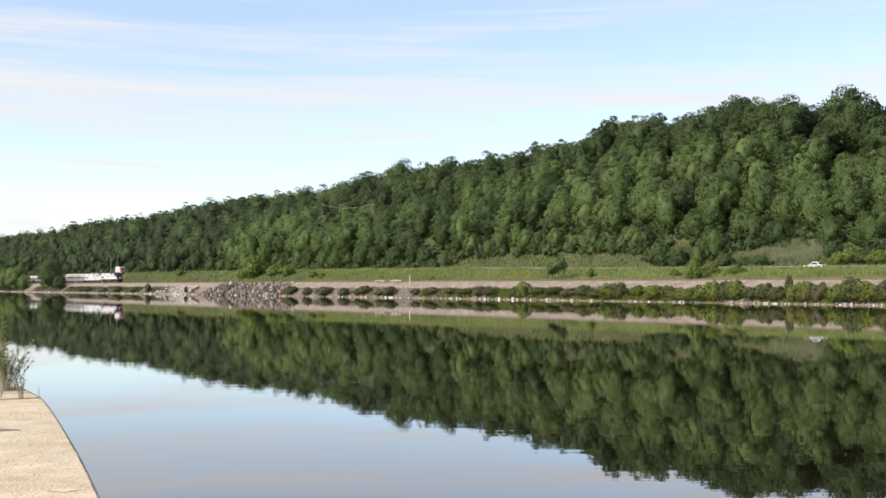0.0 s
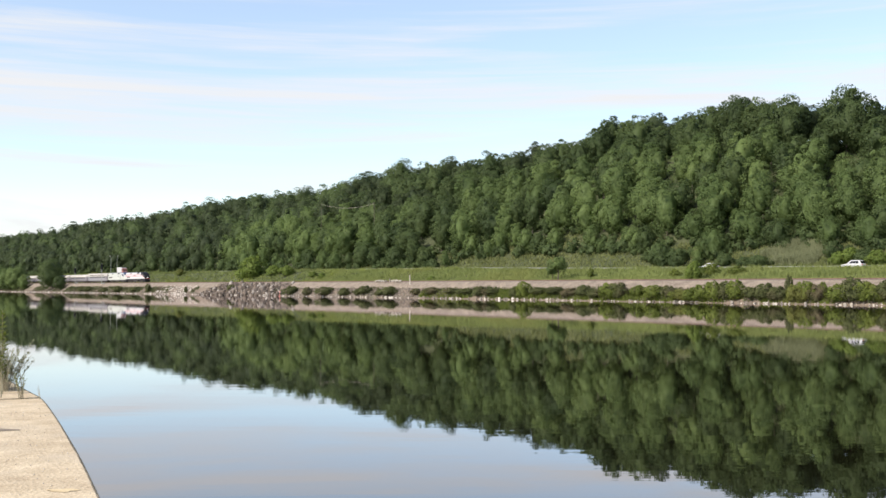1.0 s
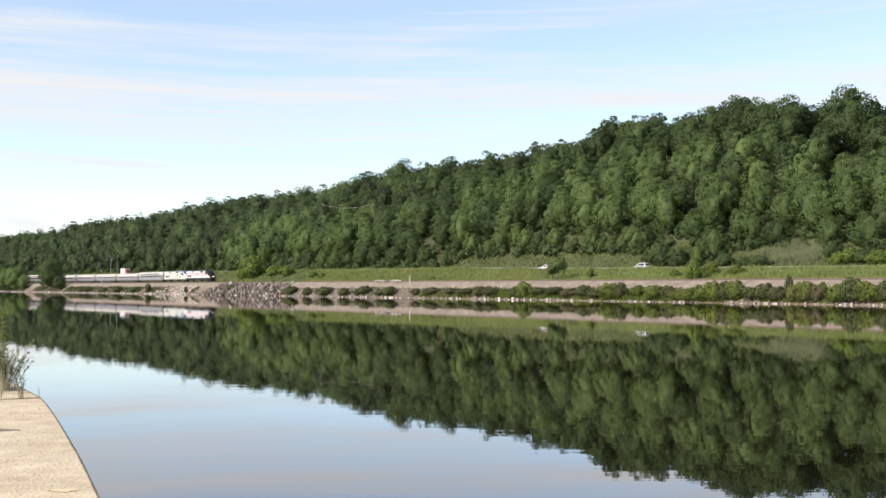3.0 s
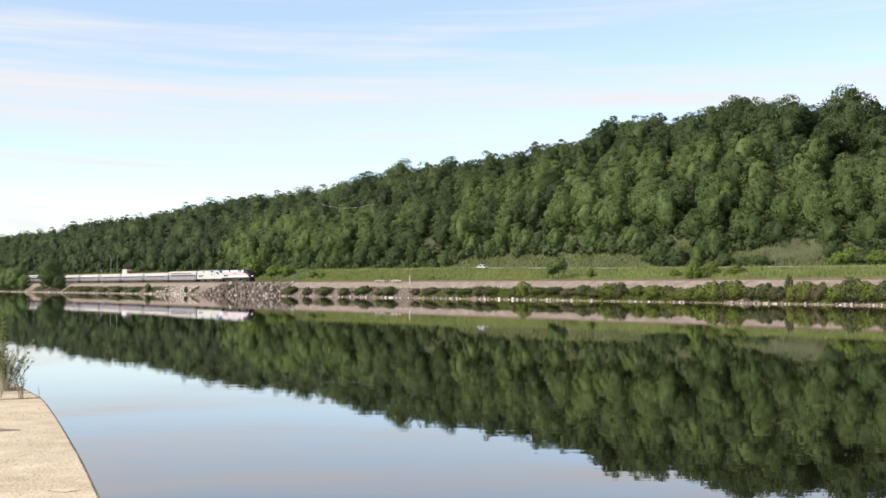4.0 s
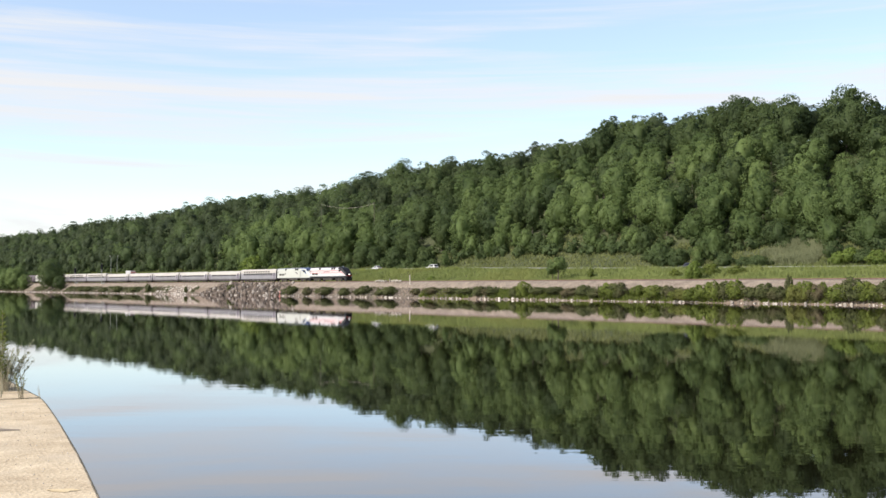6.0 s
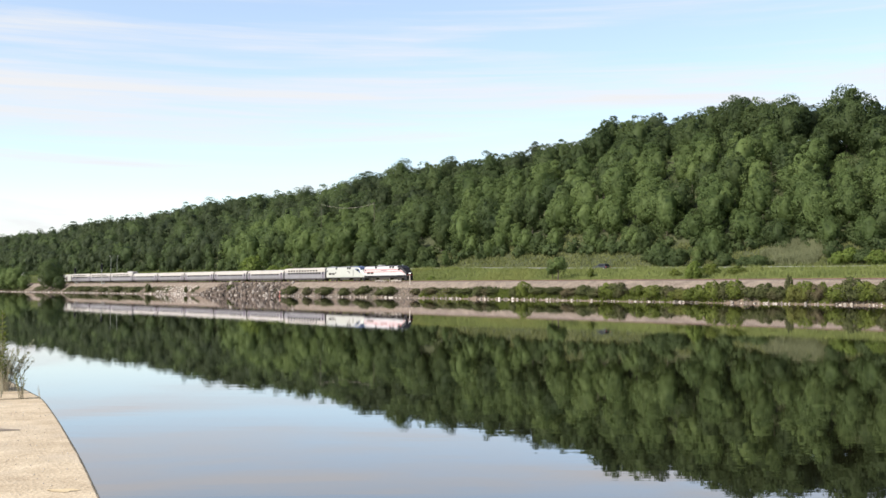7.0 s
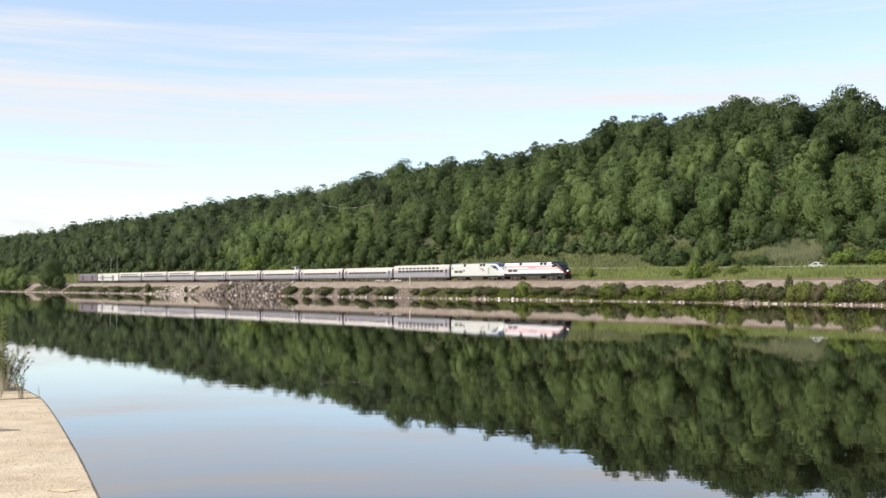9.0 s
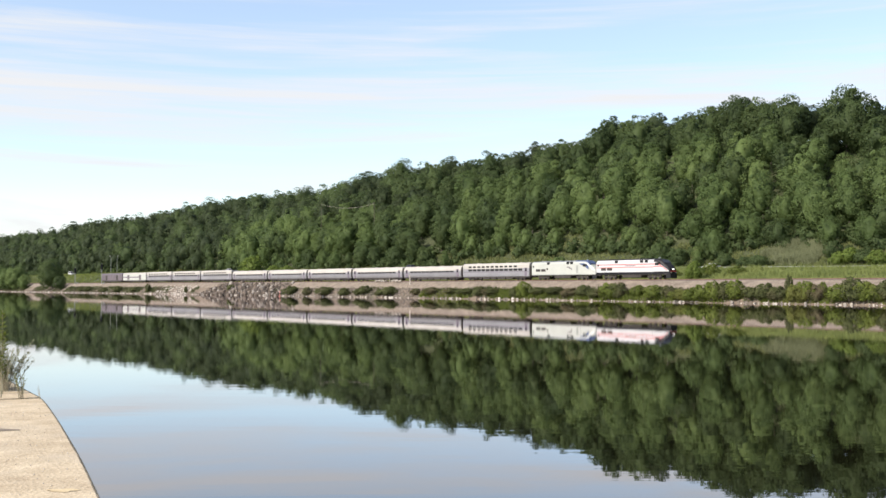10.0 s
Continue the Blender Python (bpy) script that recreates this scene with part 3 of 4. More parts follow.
M_GREY_ROCK = material("grey_rock", (0.13, 0.105, 0.085), (0.38, 0.33, 0.28), 0.9, 0.6, 6.0, 0.5, island=0.8)
rk = random.Random(4)
line, dim = [], []
s = -780.0
while s < -86:
    if noise.noise((s * 0.11, 2, 5)) > (-0.2 if s > -300 else -0.3):
        q = 0.10 + 0.42 * rk.random() ** 2.6
        (line if rk.random() < 0.6 else dim).append((s, 163.2 + rk.uniform(-0.2, 0.55), rk.uniform(-0.02, 0.16), q))
    s += 0.10 + 0.95 * rk.random() ** 2.2
rocks("shore_rocks", line, M_PALE_ROCK, "pale sunlit rocks strung along the waterline", seed=11)
rocks("wet_shore_rocks", dim, M_GREY_ROCK, "grey-brown rocks strung along the waterline", seed=17)
mixed = []
for _ in range(3800):
    s = rk.uniform(-700, -88)
    d = 163.4 + 4.2 * rk.random() ** 1.6
    if noise.noise((s * 0.05, 9, 1)) > 0.0 or d < 164.4:
        mixed.append((s, d, ground_z(s, d) + 0.02, rk.uniform(0.15, 0.42)))
for _ in range(1500):
    s = rk.uniform(-310, -200)
    d = 163.4 + 3.6 * rk.random() ** 1.5
    if noise.noise((s * 0.08, 3, 2)) > -0.15:
        mixed.append((s, d, ground_z(s, d) + 0.02, rk.uniform(0.12, 0.4)))
rocks("bank_rocks", mixed, M_ROCK, "brownish riprap stones scattered down the bank", seed=12)
heap, pale_heap = [], []
h0, h1 = abreast(-418, 166), abreast(-278, 166)
for _ in range(900):
    s, d = rk.uniform(h0, h1), rk.uniform(163.0, 169.0)
    f = min(1, (s - h0) / 9)
    if d < 163.5 + 5.5 * f:
        (pale_heap if rk.random() < 0.16 else heap).append((s, d, ground_z(s, d) + rk.uniform(0, 0.5), 0.25 + 0.95 * rk.random() ** 2.0))
rocks("rock_heap", heap, M_DARK_ROCK, "heap of tumbled dark brown quarry rocks at the water", seed=13)
rocks("pale_heap_rocks", pale_heap, M_GREY_ROCK, "paler broken rocks among the heaped quarry rocks", seed=18)
spill = []
for b0, b1, count in ((-500, -442, 190), (-330, -300, 8)):
    s0, s1 = abreast(b0, 166), abreast(b1, 166)
    for _ in range(count):
        s, d = rk.uniform(s0, s1), rk.uniform(163.2, 168.0)
        spill.append((s, d, ground_z(s, d) + rk.uniform(0, 0.2), rk.uniform(0.2, 0.55)))
rocks("spilled_rocks", spill, M_PALE_ROCK, "pale broken rocks spilled down the bank", seed=14)
scree = []
s0, s1 = abreast(-190, 166), abreast(-60, 166)
for _ in range(230):
    s, d = rk.uniform(s0, s1), rk.uniform(163.2, 167.5)
    scree.append((s, d, ground_z(s, d) + rk.uniform(0, 0.15), rk.uniform(0.15, 0.42)))
rocks("scree", scree, M_ROCK, "brown stony scree on the bank below the track", seed=16)
pile = []
s0, s1 = abreast(-122, 169.7), abreast(-66, 169.7)
for i in range(60):
    s = rk.uniform(s0, s1)
    pile.append((s, 169.4 + rk.uniform(-0.5, 0.5), 4.4 + 0.5 * rk.random() * math.sin(math.pi * (s - s0) / (s1 - s0)) ** 0.5, rk.uniform(0.15, 0.36)))
rocks("stone_pile", pile, M_PALE_ROCK, "low pile of whitish stones beside the track", seed=15)

# ---- shrubs and single trees ----
SHRUBS = []
rng = np.random.default_rng(21)
for i in range(5):
    v, f, nr = crown(90 + i, 2.0, 1.6, 0.0, 24, 90, 0.075, squat=0.95)
    SHRUBS.append((mesh_np("crown", v, f, [M_SHRUB], normals=nr), mesh_np("crown", v, f, [M_BRIGHT], normals=nr), mesh_np("crown", v, f, [M_DULL], normals=nr), mesh_np("crown", v, f, [M_MID_WOOD], normals=nr)))


def stems_mesh():
    bm = bmesh.new()
    for i in range(6):
        a = i * 1.05
        tube(bm, (0.05 * math.cos(a), 0.05 * math.sin(a), -0.3), (0.55 * math.cos(a), 0.55 * math.sin(a), 0.9), 0.035, 0.012, sides=5)
    me = bpy.data.meshes.new("woody_base")
    bm.to_mesh(me)
    bm.free()
    me.materials.append(M_BARK)
    return me


STEMS = stems_mesh()


def shrub(b, d, width, height, bright=False, label="leafy green shrub on the rocky river bank", name="shrub", group="shrubs on the river bank", lower=0.0):
    s = abreast(b, d)
    ob = new(name)
    c = new("crown", SHRUBS[rng.integers(5)][int(bright)])
    c.parent = ob
    st = new("woody_base", STEMS)
    st.parent = ob
    ob.matrix_world = Matrix.LocRotScale((*xy(s, d), ground_z(s, d) - 0.1 - lower), Euler((0, 0, rng.uniform(0, 6.28))), (width / 2.0, width / 2.0, height / 1.6))
    return tagged(ob, label, "shrub", group)


# bearing, distance, width, height
for b, d, w, h in ((-522, 165, 2.6, 4.4), (-268, 165, 5.0, 4.2), (-240, 164.6, 3.0, 2.6), (-208, 165, 6.5, 2.9), (-174, 164.6, 4.6, 3.5), (-150, 165, 3.6, 2.4), (-138, 165.4, 4.4, 3.0),
                   (-94, 165, 5.5, 3.0), (-112, 164.8, 2.6, 2.2), (-48, 165.4, 3.0, 2.2), (-20, 165.8, 5.0, 2.0), (16, 166, 4.6, 2.0), (40, 166, 5.0, 1.8), (64, 165.2, 4.0, 3.0), (86, 165.6, 5.4, 2.2),
                   (128, 165, 3.8, 4.2), (143, 165, 4.0, 4.6), (170, 166, 4.4, 2.2), (198, 166, 4.8, 2.6), (225, 165.6, 4.6, 2.0), (250, 165.4, 4.4, 2.8), (270, 165, 4.0, 3.0),
                   (294, 165, 5.0, 4.6), (312, 165.2, 4.2, 5.2), (345, 165.8, 3.4, 3.0), (372, 165, 4.6, 4.2), (398, 165.4, 3.0, 2.6), (418, 164.8, 4.4, 3.2), (436, 164.6, 4.2, 3.4), (456, 165, 4.4, 3.8),
                   (478, 164.6, 4.2, 4.6), (500, 165, 4.2, 4.8), (518, 165, 4.0, 4.4), (545, 165.4, 4.0, 2.8), (570, 165.2, 4.6, 3.4), (592, 165, 4.4, 3.2), (620, 165, 3.8, 4.4), (640, 165, 4.6, 4.8),
                   (662, 165, 3.6, 3.6), (703, 165, 4.6, 4.8), (724, 164.8, 5.2, 4.9), (745, 165, 4.2, 4.0), (768, 165.2, 4.6, 3.4), (790, 165.2, 5.0, 4.0), (612, 165.9, 1.8, 4.4), (672, 166.0, 2.0, 4.4),
                   (-575, 165, 5, 3.4), (-600, 165, 4.4, 2.6), (-628, 165, 5, 3.2), (-545, 165.4, 4.0, 2.6), (-375, 166.5, 3.0, 2.2), (-455, 165, 1.6, 3.6), (-640, 165, 4, 2.4)):
    d -= 0.8
    if h < 2.9:
        shrub(b, d, w * 1.1, h * rng.uniform(0.7, 1.1), 2, "low straggly olive-brown bush on the river bank")
    else:
        shrub(b, d, w, h * rng.uniform(0.66, 0.92), 2 if b < -100 or rng.random() < 0.4 else 0)
# behind the track
for b, d, w, h, up in ((445, 180, 4.0, 4.6, True), (438, 179.5, 2.6, 3.2, True), (-335, 186, 11.0, 8.6, True), (-352, 185, 6.0, 4.5, True), (-300, 187, 6.0, 4.2, True),
                       (-275, 187, 6.0, 4.0, True), (-465, 188, 4.0, 3.0, False), (-215, 184, 3.0, 2.4, True), (-20, 181, 2.4, 1.8, True), (262, 184, 1.8, 2.8, False),
                       (475, 186, 4.0, 2.8, False), (520, 186, 4.0, 2.0, False), (410, 184, 3.0, 2.0, False), (-230, 186, 4, 2.0, True)):
    shrub(b, d, w, h, up, "rounded bright green bush in the meadow grass" if up else "low dark green bush in the meadow grass", group="bushes behind the railway")
# bushes on the slope above the road
for b, d, w, h, up in ((700, 206, 4, 3.4, True), (722, 207, 5, 3.6, True), (745, 207, 5, 3.2, False), (770, 206, 5, 3.6, True), (690, 209, 5, 4.0, False), (560, 205.5, 6, 3.0, False), (535, 205.5, 5, 2.6, False),
                       (500, 206, 5, 3.4, False), (385, 206, 5.0, 6.5, False), (376, 207, 4.0, 5.0, False), (415, 206, 6, 5, False)):
    shrub(b, d, w, h, 1 if up else 3, "leafy bush on the grassy slope above the road", group="bushes above the road")

MEADOW = crown(70, 5.2, 5.6, 2.2, 14, 120, 0.17)
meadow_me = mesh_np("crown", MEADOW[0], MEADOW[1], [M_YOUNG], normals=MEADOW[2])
plant_tree(abreast(203, 180), 180, 1.15, 0.4, meadow_me, trunk_mesh(31, 5.0, 0.16), "small leaning broadleaf tree beside the railway")
plant_tree(abreast(194, 180), 180, 0.75, 2.4, meadow_me, trunk_mesh(33, 5.0, 0.13), "small dark broadleaf tree beside the railway")
LARGE = [dome(75 + i, 11.0, 13.0, -1.2, 26, 190, 0.30, 0.12, 0.25, low=-0.97) for i in range(2)]
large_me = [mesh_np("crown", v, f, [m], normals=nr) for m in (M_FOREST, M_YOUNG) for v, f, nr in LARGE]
bank_trunk = trunk_mesh(35, 10.0, 0.25)
for b, d, sc, j in ((-692, 165.5, 1.16, 0), (-677, 165, 0.55, 1), (-757, 164.5, 1.0, 3), (-768, 164.5, 0.95, 2), (-784, 164.5, 1.05, 3), (-742, 165, 0.62, 2), (-815, 164.5, 1.3, 2)):
    plant_tree(abreast(b, d), d, sc, j + b, large_me[j], bank_trunk, "leafy tree standing at the water's edge", group="trees at the river bend", z=-0.2 if d < 163 else None)
# old trees that top the ridge
for b, d, sc in ((718, 247, 1.36), (748, 249, 0.9), (525, 250, 1.0), (560, 249, 0.92), (-70, 252, 1.2), (-240, 252, 1.15), (620, 249, 1.05), (780, 247, 0.9)):
    s = abreast(b, d)
    plant_tree(s, d, sc, b, large_me[b % 2], bank_trunk, "tall old tree rising above the ridge", group="tall trees on the ridge")

# ---- guard rail along the road ----
guard = tagged(new("guard_rail"), "weathered galvanised steel guard rail beside the road", "guard rail", kind="structure")
bm = bmesh.new()
gs = [-480 + 20 * i for i in range(21)]
w_prof = [(0, 0.46), (-0.06, 0.51), (0, 0.58), (-0.06, 0.65), (0, 0.70), (0.02, 0.70), (-0.03, 0.65), (0.02, 0.58), (-0.03, 0.51), (0.02, 0.46)]
loft(bm, [[(*xy(s, ROAD_D1 + 1.3 - a), ground_z(s, ROAD_D1 + 1.3) + z) for a, z in w_prof] for s in gs])
part("beam", bm, M_GALV, guard)
bm = boxed(-0.08, 0.08, -0.08, 0.08, -0.7, 0.74)
post_me = bpy.data.meshes.new("post")
bm.to_mesh(post_me)
bm.free()
post_me.materials.append(M_GALV)
for i in range(85):
    s = -430 + 4 * i
    p = new("post", post_me)
    p.parent = guard
    p.matrix_local = Matrix.Translation((*xy(s, ROAD_D1 + 1.45), ground_z(s, ROAD_D1 + 1.45))) @ pose(0, 0, 0, 0, 0, TURN)


# ---- signals and poles by the track ----
def signal_mast(b, d, height, label):
    s = abreast(b, d)
    ob = tagged(new("railway_signal"), label, "railway signal", "signals by the railway")
    part("mast", tubed((0, 0, -0.6), (0, 0, height), 0.14, 0.1), M_GALV, ob)
    part("base", boxed(-0.4, 0.4, -0.4, 0.4, -0.6, 0.35, bevel=0.04), M_CONCRETE, ob)
    head = part("signal_head", boxed(-0.25, 0.15, -0.45, 0.45, height - 2.6, height - 0.3, bevel=0.05), M_BLACK, ob)
    for z in (0.7, 1.4, 2.1):
        part("lens_hood", tubed((0.15, 0, height - z), (0.45, 0, height - z - 0.03), 0.17), M_BLACK, head)
    for y in (-0.2, 0.2):
        part("ladder_rail", tubed((-0.45, y, -0.4), (-0.45, y, height - 0.6), 0.03, sides=5), M_GALV, ob)
    for i in range(int(height / 0.45)):
        part("rung", tubed((-0.45, -0.2, 0.3 + 0.42 * i), (-0.45, 0.2, 0.3 + 0.42 * i), 0.02, sides=5), M_GALV, ob)
    part("equipment_case", boxed(-0.6, 0.3, 0.7, 1.5, -0.5, 1.5, bevel=0.03), M_GALV, ob)
    part("platform", boxed(-0.6, 0.3, -0.5, 0.5, height - 2.8, height - 2.7), M_GALV, ob)
    ob.matrix_world = Matrix.Translation((*xy(s, d), ground_z(s, d))) @ pose(0, 0, 0, 0, 0, TURN)


signal_mast(-651, 168.6, 8.6, "dark two-headed railway signal on a grey steel mast")
signal_mast(-604, 168.6, 9.8, "tall grey railway signal mast with a pale equipment case")


def pole(b, d, height, arm):
    s = abreast(b, d)
    ob = tagged(new("lamp_pole"), "thin grey roadside lamp pole", "lamp pole", "poles by the road")
    part("shaft", tubed((0, 0, -0.3), (0, 0, height), 0.11, 0.06), M_GALV, ob)
    part("arm", tubed((0, 0, height - 0.1), (arm, 0, height + 0.3), 0.05, sides=6), M_GALV, ob)
    part("lamp_head", boxed(arm - 0.4, arm + 0.4, -0.18, 0.18, height + 0.2, height + 0.4, bevel=0.05), M_WHITE, ob)
    ob.matrix_world = Matrix.Translation((*xy(s, d), ground_z(s, d))) @ pose(0, 0, 0, 0, 0, TURN)


pole(-588, 191, 9.0, -1.4)
pole(-577, 204, 9.5, 1.2)

# power line across the hillside
line_ob = tagged(new("power_line"), "pale sagging cable between wooden poles on the hillside", "power line")
ends = []
for b, z in ((-216, 35.6), (-122, 33.6)):
    s, d = abreast(b, 216), 216
    g = ground_z(s, d)
    part("pole", tubed((*xy(s, d), g - 0.5), (*xy(s, d), z + 0.6), 0.09, 0.06), M_BARK, line_ob)
    ends.append(Vector((*xy(s, d), z)))
bm = bmesh.new()
for i in range(10):
    p0, p1 = (ends[0].lerp(ends[1], f) - Vector((0, 0, 1.6 * 4 * f * (1 - f))) for f in (i / 10, (i + 1) / 10))
    tube(bm, p0, p1, 0.03, sides=5)
part("cable", bm, M_PALE_ROCK, line_ob)

# leaning weathered post on the bank, and a red marker at the water
s = abreast(-58, 168.2)
ob = tagged(new("leaning_post"), "weathered pale wooden post leaning on the bank", "post")
part("post", tubed((0, 0, -0.8), (0.25, 0, 2.9), 0.17, 0.14), M_PALE_ROCK, ob)
part("cap", tubed((0.24, 0, 2.85), (0.255, 0, 3.0), 0.19, 0.17), M_PALE_ROCK, ob)
ob.matrix_world = pose(*xy(s, 168.2), ground_z(s, 168.2), 0, 0, TURN + 180)
M_FADED = material("sun_faded_red", (0.36, 0.14, 0.11), (0.48, 0.22, 0.18), 0.7, 2.0, 8.0, 0.1)
s = abreast(-289, 163.0)
ob = tagged(new("channel_marker"), "small faded red channel marker standing at the rocks", "marker")
part("float", tubed((0, 0, -0.3), (0, 0, 0.45), 0.34, 0.26, sides=12), M_FADED, ob)
part("stake", tubed((0, 0, 0.4), (0.1, 0, 1.5), 0.10, 0.06), M_FADED, ob)
part("top_mark", boxed(-0.18, 0.38, -0.05, 0.05, 1.1, 1.6), M_FADED, ob)
ob.matrix_world = pose(*xy(s, 163.0), 0.0, 0, 0, TURN)

# ---- the quay on which the camera stands ----
QUAY_Z = 1.8
EDGE_LINE = [(9.55, -22.0), (3.95, -8.0), (0.65, 0.0), (-0.98, 3.9), (-2.427, 7.373), (-2.608, 7.795), (-2.838, 8.331), (-3.089, 8.911), (-3.374, 9.557), (-3.711, 10.305), (-4.091, 11.152), (-4.549, 12.152), (-4.994, 13.107), (-5.338, 13.817)]
FAR_LINE = [(-5.378, 13.877), (-5.838, 14.637), (-6.538, 15.817), (-7.638, 17.817), (-16, 34), (-60, 120), (-220, 430)]


def quay(name, pts, z, label, inward=60.0):
    """A concrete block behind its edge line, with a rounded arris."""
    prof = [(0.0, -2.6), (0.0, -0.03), (0.006, -0.008), (0.02, 0.0), (inward, 0.0), (inward, -2.6)]
    bm = bmesh.new()
    fine = []
    for (x0, y0), (x1, y1) in zip(pts, pts[1:]):
        steps = max(1, int(math.hypot(x1 - x0, y1 - y0) / 0.25)) if y1 < 20 else 1
        fine += [(x0 + (x1 - x0) * i / steps, y0 + (y1 - y0) * i / steps) for i in range(steps)]
    fine.append(pts[-1])
    secs = []
    for i, (x, y) in enumerate(fine):
        chip = 0.006 * noise.noise((x * 3.1, y * 3.1, 2)) + 0.004 * noise.noise((x * 11, y * 11, 5))
        secs.append([(x - 0.906 * (a + chip * (a < 1)), y - 0.42 * (a + chip * (a < 1)), z + h) for a, h in prof])
    loft(bm, secs)
    ob = tagged(part(name, bm, M_CONCRETE, None), label, "quay", kind="structure")
    rim = [[(x - 0.906 * a, y - 0.42 * a, z + h) for a, h in ((-0.006, -0.5), (-0.003, -0.01), (-0.001, -0.003), (0.002, 0.001), (0.004, -0.02), (0.006, -0.5))] for x, y in fine]
    part("dark_rim", loft(bmesh.new(), rim), M_EDGE, ob, "dark rim of the quay")
    return ob


quay("quay", EDGE_LINE, QUAY_Z, "sunlit worn pale concrete quay at the river")
quay("quay_far_block", FAR_LINE, QUAY_Z + 0.01, "next worn concrete block of the quay, slightly raised", 300.0)

# crumbs of stone, dry litter, a stain and a painted shadow on the quay
def quay_litter():
    r = np.random.default_rng(8)
    vs, fs, k = [], [], 0
    for _ in range(420):
        y = r.uniform(5.5, 13.3)
        ex = float(np.interp(y, [b for _, b in EDGE_LINE], [a for a, _ in EDGE_LINE]))
        x = ex - 0.05 - abs(r.normal(0, 0.9))
        q = r.uniform(0.002, 0.007)
        rot = np.array(Euler(r.uniform(0, 6.28, 3)).to_matrix())
        vs.append((CORE_V * q * (1 + r.uniform(-0.3, 0.3, (12, 1)))) @ rot.T + np.array([x, y, QUAY_Z + q * 0.4]))
        fs.append(CORE_F + k)
        k += 12
    ob = new("quay_litter", mesh_np("quay_litter", np.concatenate(vs), np.concatenate(fs), [M_PALE_ROCK]))
    tagged(ob, "small stone crumbs strewn on the quay", "litter", kind="stuff")
    # a yellowish stain and a few dry straws near the edge
    bm = bmesh.new()
    ring = [(-2.78 + 0.11 * math.cos(a) * (1 + 0.3 * math.sin(3 * a)), 7.62 + 0.06 * math.sin(a) * (1 + 0.2 * math.cos(5 * a)), QUAY_Z + 0.004) for a in [i * 0.314 for i in range(20)]]
    bm.faces.new([bm.verts.new(p) for p in ring])
    tagged(part("stain", bm, M_STAIN, None), "faint yellow paint stain on the concrete", "stain", kind="structure")
    # dark oval: shadow falling in from the left, put into the colour
    bm = bmesh.new()
    ring = [(-4.66 + 0.26 * math.cos(a) * (1 + 0.15 * math.sin(3 * a)), 10.78 + 0.10 * math.sin(a) * (1 + 0.2 * math.cos(4 * a)), QUAY_Z + 0.004) for a in [i * 0.314 for i in range(20)]]
    bm.faces.new([bm.verts.new(p) for p in ring])
    tagged(part("stain", bm, M_SHADOW, None), "cast shadow painted on the worn concrete", "stain", kind="structure")


M_SHADOW = material("shadow_concrete", (0.16, 0.12, 0.085), (0.30, 0.235, 0.165), 0.85, 4.0, 34.0, 0.6)
M_STAIN = material("yellow_stain", (0.52, 0.38, 0.20), (0.68, 0.53, 0.32), 0.9, 9.0, 40.0, 0.6)
quay_litter()


# ---- weeds in the quay's joint ----
def weed(x, y, height, stalks, spread, seed, label, leafy=0.6):
    r = random.Random(seed)
    ob = tagged(new("weed_clump"), label, "weeds", "weeds on the quay")
    bm, lv = bmesh.new(), []
    for i in range(stalks):
        a = r.uniform(0, 6.28)
        base = Vector((r.gauss(0, spread * 0.25), r.gauss(0, spread * 0.25), -0.03))
        tip = base + Vector((math.cos(a) * spread * r.uniform(0.2, 1), math.sin(a) * spread * r.uniform(0.2, 1), height * r.uniform(0.6, 1)))
        mid = base.lerp(tip, 0.5) + Vector((0, 0, height * 0.08))
        w = 0.004
        tube(bm, base, mid, w, w * 0.8, sides=4)
        tube(bm, mid, tip, w * 0.8, w * 0.3, sides=4)
        for j in range(int(16 * leafy)):
            t = r.uniform(0.25, 1.0)
            p = (base.lerp(mid, t * 2) if t < 0.5 else mid.lerp(tip, t * 2 - 1))
            b2 = r.uniform(0, 6.28)
            ln = height * 0.07 * r.uniform(0.6, 1.3)
            out = Vector((math.cos(b2), math.sin(b2), r.uniform(0.1, 0.9))).normalized() * ln
            side = out.cross(Vector((0, 0, 1))).normalized() * ln * 0.17
            lv.append((p, p + out * 0.5 + side, p + out, p + out * 0.5 - side))
    part("stalk", bm, M_STEM, ob)
    if lv:
        v = np.array([c[:] for f in lv for c in f])
        lo = new("foliage", mesh_np("foliage", v, np.arange(len(v)).reshape(-1, 4), [M_REED if seed % 2 else M_SHRUB]))
        lo.parent = ob
    ob.matrix_world = pose(x, y, QUAY_Z)
    return ob


weed(-6.30, 14.75, 0.74, 110, 0.40, 3, "pale dry bushy weeds growing on the quay", 1.3)
weed(-6.50, 14.95, 0.55, 70, 0.46, 5, "pale dry bushy weeds growing on the quay", 1.3)
weed(-6.06, 14.25, 1.2, 9, 0.12, 8, "tall green leafy weed on the quay", 2.6)
weed(-5.60, 13.75, 0.40, 9, 0.12, 2, "small upright weed in the quay's joint", 1.8)
weed(-5.86, 13.75, 0.24, 3, 0.06, 6, "small upright weed in the quay's joint", 0.8)
weed(-5.32, 13.7, 0.24, 2, 0.04, 9, "single curved stalk at the quay's edge", 0.2)


# ---- the train ----
M_SLATE = material("slate_roof_paint", (0.10, 0.105, 0.115), (0.15, 0.155, 0.165), 0.5, 0.5, 4.0, 0.05)
